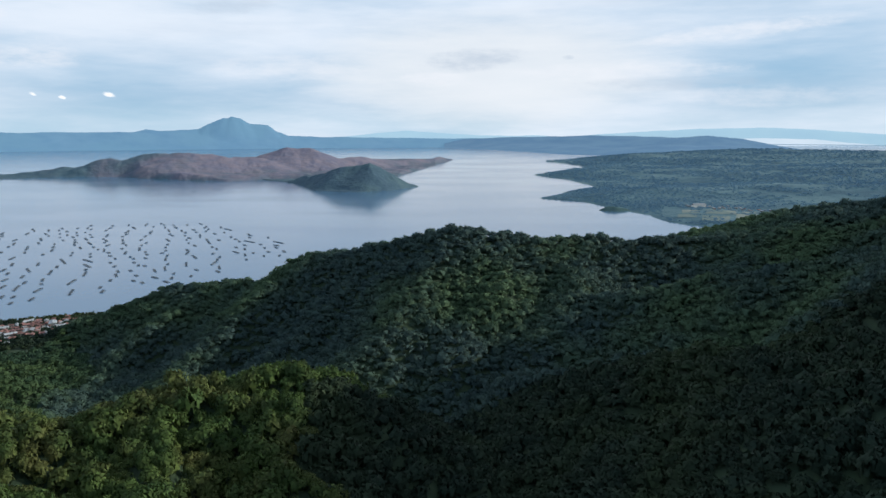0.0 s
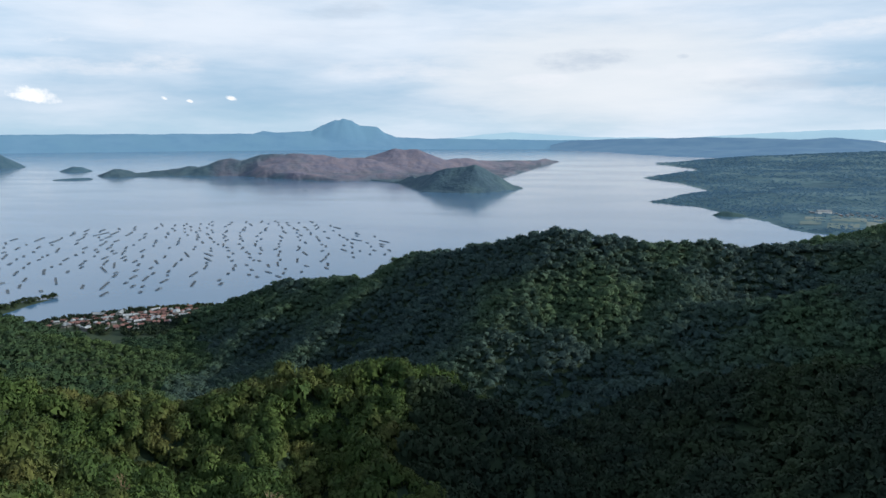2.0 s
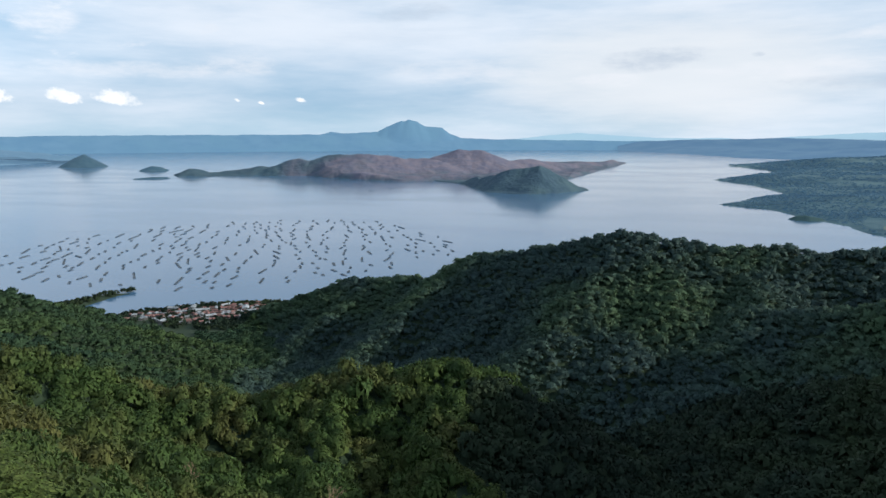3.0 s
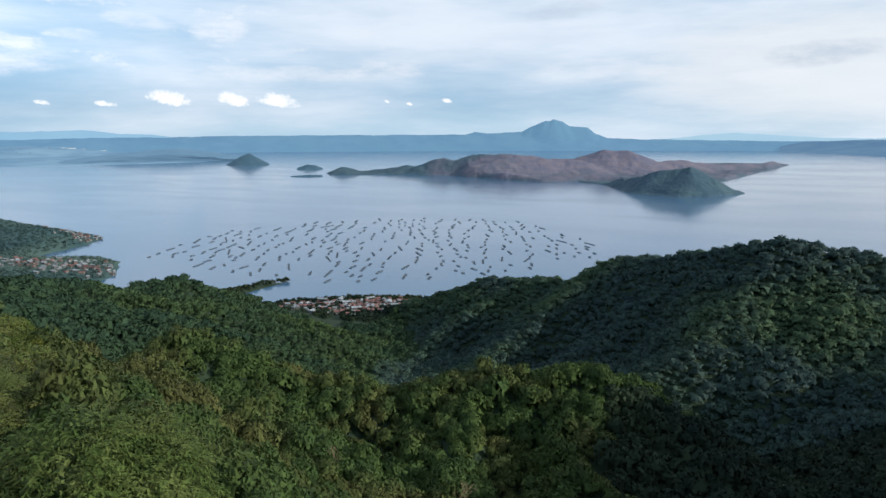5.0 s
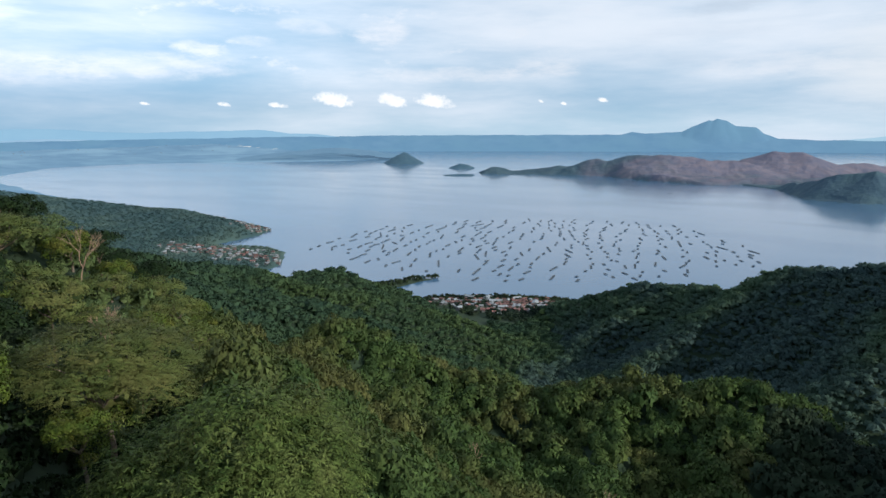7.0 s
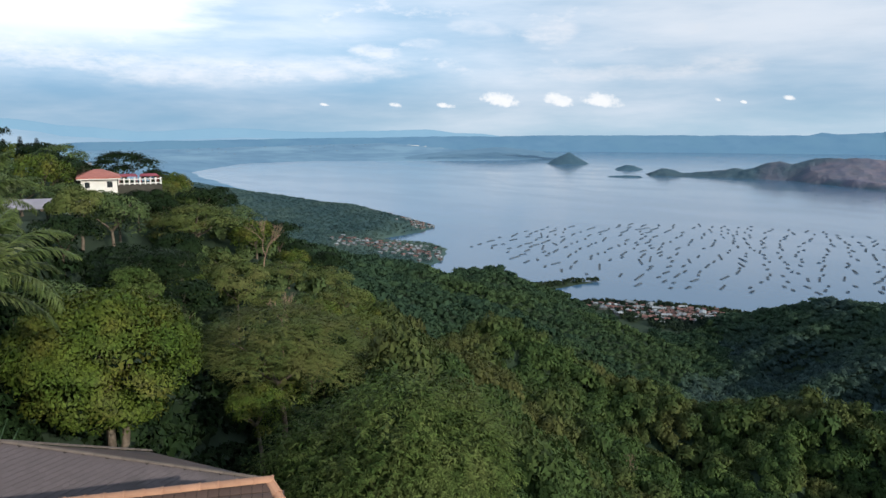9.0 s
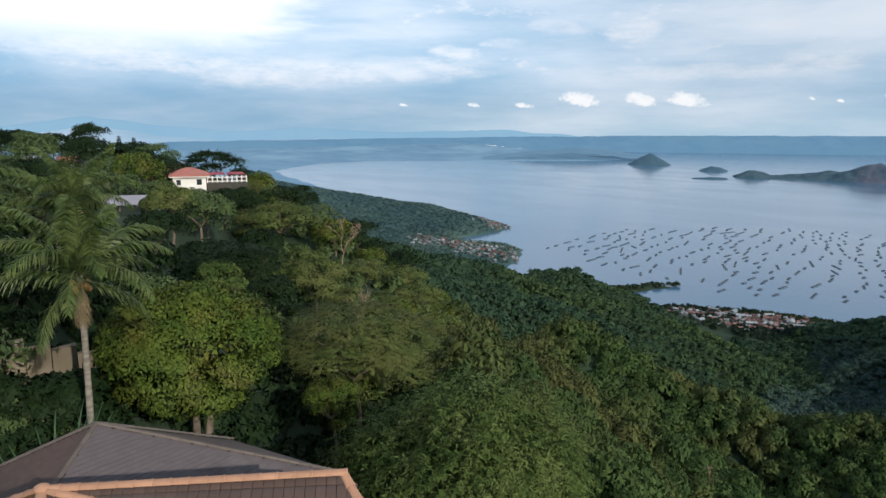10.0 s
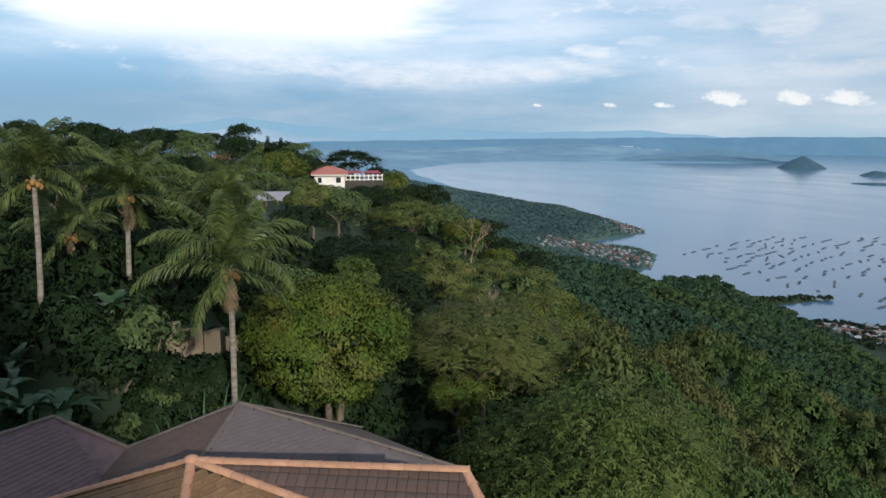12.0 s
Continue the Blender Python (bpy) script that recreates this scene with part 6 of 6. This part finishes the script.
for row in range(-22, 23):
    s = -330 + g.uniform(0, 30)
    while s < 330:
        k = int(g.choice([0, 0, 0, 1, 1, 1, 2, 2, 3, 4] if row < 2 else [0, 0, 0, 0, 1, 1, 1, 2, 3]))
        length = (6, 9, 13, 19, 28)[k]
        s += length / 2 + g.uniform(3, 18)
        p = Vector(polar(30, 705, 0)[:2]) + along * s + across * (row * 17 + 6 * math.sin(s / 60 + row) + g.uniform(-4, 4))
        s += length / 2
        inside = inside_distance(np.array([p.x]), np.array([p.y]), PEN_AREA)[0]
        if inside < 0 or g.uniform() < 0.06 or count > 380:
            continue
        place_pen(p.x, p.y, 90 + 24 + g.normal() * 10 + 8 * math.sin(s / 80 + row * 0.7), k)
        count += 1
for az, r in ((22.6, 1410), (19.6, 1330), (17.9, 1375)):
    x, y, _ = polar(az, r, 0)
    place_pen(x, y, g.uniform(0, 180), 2)


# ---------------------------------------------------------------- villages
def house_model(name, label, wide, deep, tall, roofm, group):
    top = tagged(new(name), label, "house", group)
    bm = bmesh.new()
    box(bm, -wide / 2, wide / 2, -deep / 2, deep / 2, -1.0, tall)
    part("wall", bm, M["house_wall"], top)
    bm = bmesh.new()
    gable(bm, -wide / 2, wide / 2, -deep / 2, deep / 2, tall + 0.03, tall * 1.45, 0.2, 0.1)
    part("roof", bm, roofm, top)
    for x in (-wide / 4, wide / 4):
        bm = bmesh.new()
        box(bm, x - 0.25, x + 0.25, -deep / 2 - 0.03, -deep / 2 + 0.02, tall * 0.35, tall * 0.75)
        part("window", bm, M["glass"], top)
    return top


VILLAGE = [house_model("village_house", "small house with rusty red roof in the lakeside town", 2.5, 1.9, 1.2, M["rust_roof"], "houses of the lakeside town"),
           house_model("village_house", "small house with pale metal roof in the lakeside town", 2.2, 1.8, 1.1, M["pale_roof"], "houses of the lakeside town"),
           house_model("village_house", "larger pale-roofed hall in the lakeside town", 6.0, 3.2, 1.6, M["pale_roof"], "houses of the lakeside town")]
SHORE = [house_model("shore_house", "small pale-roofed house on the cape's shore", 3.4, 2.5, 1.4, M["pale_roof"], "houses along the cape"),
         house_model("shore_house", "small rusty-roofed house on the cape's shore", 3.2, 2.4, 1.3, M["rust_roof"], "houses along the cape")]
home = []


def settle(models, weights, points, spread, number, height, gap):
    """Houses scattered about a line of points on land."""
    made = 0
    for _ in range(number * 12):
        if made >= number:
            break
        i = int(g.integers(0, len(points) - 1))
        t = g.uniform()
        (x0, y0), (x1, y1) = points[i], points[i + 1]
        x, y = x0 + (x1 - x0) * t + g.normal() * spread, y0 + (y1 - y0) * t + g.normal() * spread
        z = height(x, y)
        if z < 0.3 or any(math.hypot(x - a, y - b) < gap for a, b in home):
            continue
        home.append((x, y))
        k = int(g.choice(len(models), p=weights))
        s = g.uniform(0.8, 1.2)
        copy_thing(models[k], pose(x, y, z, 0, 0, g.choice([20, 110]) + g.normal() * 12) @ Matrix.Scale(s, 4))
        made += 1


def town_ground(x, y):
    return float(ground_height(x, y))


settle(VILLAGE, [0.62, 0.33, 0.05], [(-270, 350), (-252, 363), (-234, 376), (-214, 386), (-222, 366), (-238, 354)], 6.0, 150, town_ground, 2.5)
tops = {}
for ob in list(scene.objects):
    if ob.name in ("cape", "backdrop_farmland", "backdrop_lowland"):
        tops[ob.name] = ob


def land_height(name):
    tree_of = mathutils_tree(tops[name])

    def height(x, y):
        hit = tree_of.ray_cast(Vector((x, y, 500)), Vector((0, 0, -1)))
        return hit[0].z if hit[0] else -9.0
    return height


def mathutils_tree(ob):
    from mathutils.bvhtree import BVHTree
    me = ob.data
    return BVHTree.FromPolygons([v.co[:] for v in me.vertices], [p.vertices[:] for p in me.polygons])


cape_height = land_height("cape")
settle(SHORE, [0.6, 0.4], [polar(56.5, 905, 0)[:2], polar(54.4, 850, 0)[:2], polar(53.0, 815, 0)[:2], polar(52.3, 800, 0)[:2]], 9.0, 55, cape_height, 4.5)
settle(SHORE, [0.5, 0.5], [polar(59, 675, 0)[:2], polar(56, 652, 0)[:2], polar(53.6, 632, 0)[:2], polar(51.5, 606, 0)[:2]], 13.0, 100, cape_height, 4.4)
x, y = [], []
for az in np.arange(50.5, 76, 0.36):
    for r in np.geomspace(575, 1260, 110):
        x.append(-(r + g.uniform(-4, 4)) * math.sin(radians(az + g.uniform(-0.2, 0.2))))
        y.append((r + g.uniform(-4, 4)) * math.cos(radians(az + g.uniform(-0.2, 0.2))))
x, y = np.array(x), np.array(y)
hz = np.array([cape_height(a, b) for a, b in zip(x, y)])
free = np.array([h > 1.2 and min(math.hypot(a - c, b - d) for c, d in home[150:]) > 3.4 for a, b, h in zip(x, y, hz)])
x, y, hz = x[free], y[free], hz[free]
rr = g.uniform(1.7, 3.1, len(x))
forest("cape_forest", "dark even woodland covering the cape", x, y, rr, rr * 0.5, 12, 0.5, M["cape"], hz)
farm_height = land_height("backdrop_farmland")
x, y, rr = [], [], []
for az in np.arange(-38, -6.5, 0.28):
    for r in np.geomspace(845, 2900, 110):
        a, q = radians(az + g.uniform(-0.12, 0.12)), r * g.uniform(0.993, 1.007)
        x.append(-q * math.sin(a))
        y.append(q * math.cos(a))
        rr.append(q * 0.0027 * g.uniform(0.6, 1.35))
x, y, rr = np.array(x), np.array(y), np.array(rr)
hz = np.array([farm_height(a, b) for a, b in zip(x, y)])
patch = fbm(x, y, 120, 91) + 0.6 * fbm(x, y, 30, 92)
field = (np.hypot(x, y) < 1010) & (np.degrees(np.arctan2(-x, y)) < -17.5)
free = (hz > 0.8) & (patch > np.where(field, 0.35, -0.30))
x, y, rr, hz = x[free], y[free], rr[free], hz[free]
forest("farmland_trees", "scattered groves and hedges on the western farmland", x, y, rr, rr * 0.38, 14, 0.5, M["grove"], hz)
settle(SHORE, [0.9, 0.1], [polar(-20, 1010, 0)[:2], polar(-22.5, 1030, 0)[:2], polar(-24.5, 1000, 0)[:2]], 14.0, 26, farm_height, 6)
low_height = land_height("backdrop_lowland")
settle(SHORE[:1], [1.0], [polar(72, 3600, 0)[:2], polar(64, 3800, 0)[:2], polar(57, 3900, 0)[:2]], 160.0, 60, low_height, 20)
for k, ob in enumerate(VILLAGE + SHORE):
    x, y = ((-233, 366), (-241, 378), (-236, 386), (-500, 374), (-512, 372))[k]
    ob.matrix_basis = pose(x, y, town_ground(x, y) if k < 3 else max(cape_height(x, y), 0.5), 0, 0, 30 * k)
for k in range(16):
    az, r = 50 + k * 0.85 + g.uniform(-0.2, 0.2), g.uniform(4150, 4350)
    x, y, _ = polar(az, r, 0)
    far_shed = tagged(new("far_shed"), "long pale roof far out on the lowland", "building", "long roofs on the lowland")
    far_shed.matrix_basis = pose(x, y, low_height(x, y), 0, 0, az)
    long = g.uniform(26, 75)
    bm = bmesh.new()
    box(bm, -long, long, -8, 8, -3, 2.6)
    part("wall", bm, M["white"], far_shed)
    bm = bmesh.new()
    gable(bm, -long, long, -8, 8, 2.7, 5.5, 1.0, 0.4)
    part("roof", bm, M["white"], far_shed)
for k, (az0, az1, r0, r1) in enumerate(((-18.6, -20.0, 905, 935), (-20.4, -22.4, 880, 925), (-22.8, -25.2, 890, 945), (-20.6, -22.8, 940, 985), (-23.2, -26.4, 955, 990), (-18.9, -20.2, 945, 975))):
    bm = bmesh.new()
    rows = [[bm.verts.new((p[0], p[1], farm_height(p[0], p[1]) + 0.5)) for p in (polar(az0 + (az1 - az0) * i / 8, r0 + (r1 - r0) * j / 5, 0) for i in range(9))] for j in range(6)]
    for a, b in zip(rows[:-1], rows[1:]):
        for i in range(8):
            bm.faces.new((a[i], a[i + 1], b[i + 1], b[i]))
    tagged(part("field", bm, M["field"], None), "dry pale field on the western farmland", "field", "fields on the farmland")
hall = tagged(new("hall"), "long white hall on the western farmland", "building")
x, y, _ = polar(-20.1, 1020, 0)
hall.matrix_basis = pose(x, y, farm_height(x, y), 0, 0, 10)
bm = bmesh.new()
box(bm, -9, 9, -3, 3, -1, 3)
part("wall", bm, M["white"], hall)
bm = bmesh.new()
gable(bm, -9, 9, -3, 3, 3.05, 5, 0.4, 0.2)
part("roof", bm, M["pale_roof"], hall)

# trees of the low shores
pts = np.stack([g.uniform(-345, -200, 2800), g.uniform(335, 420, 2800)], -1)
hz = ground_height(pts[:, 0], pts[:, 1])
clear = np.array([min(math.hypot(p[0] - a, p[1] - b) for a, b in home[:150]) > 1.9 for p in pts])
patch = fbm(pts[:, 0], pts[:, 1], 22, 77) > -0.4
pts = pts[(hz > 0.35) & clear & patch]
rr = g.uniform(0.9, 1.8, len(pts))
forest("shore_trees", "low dark trees between the town's houses", pts[:, 0], pts[:, 1], rr, rr * 1.2, 24, 0.45, M["canopy"])
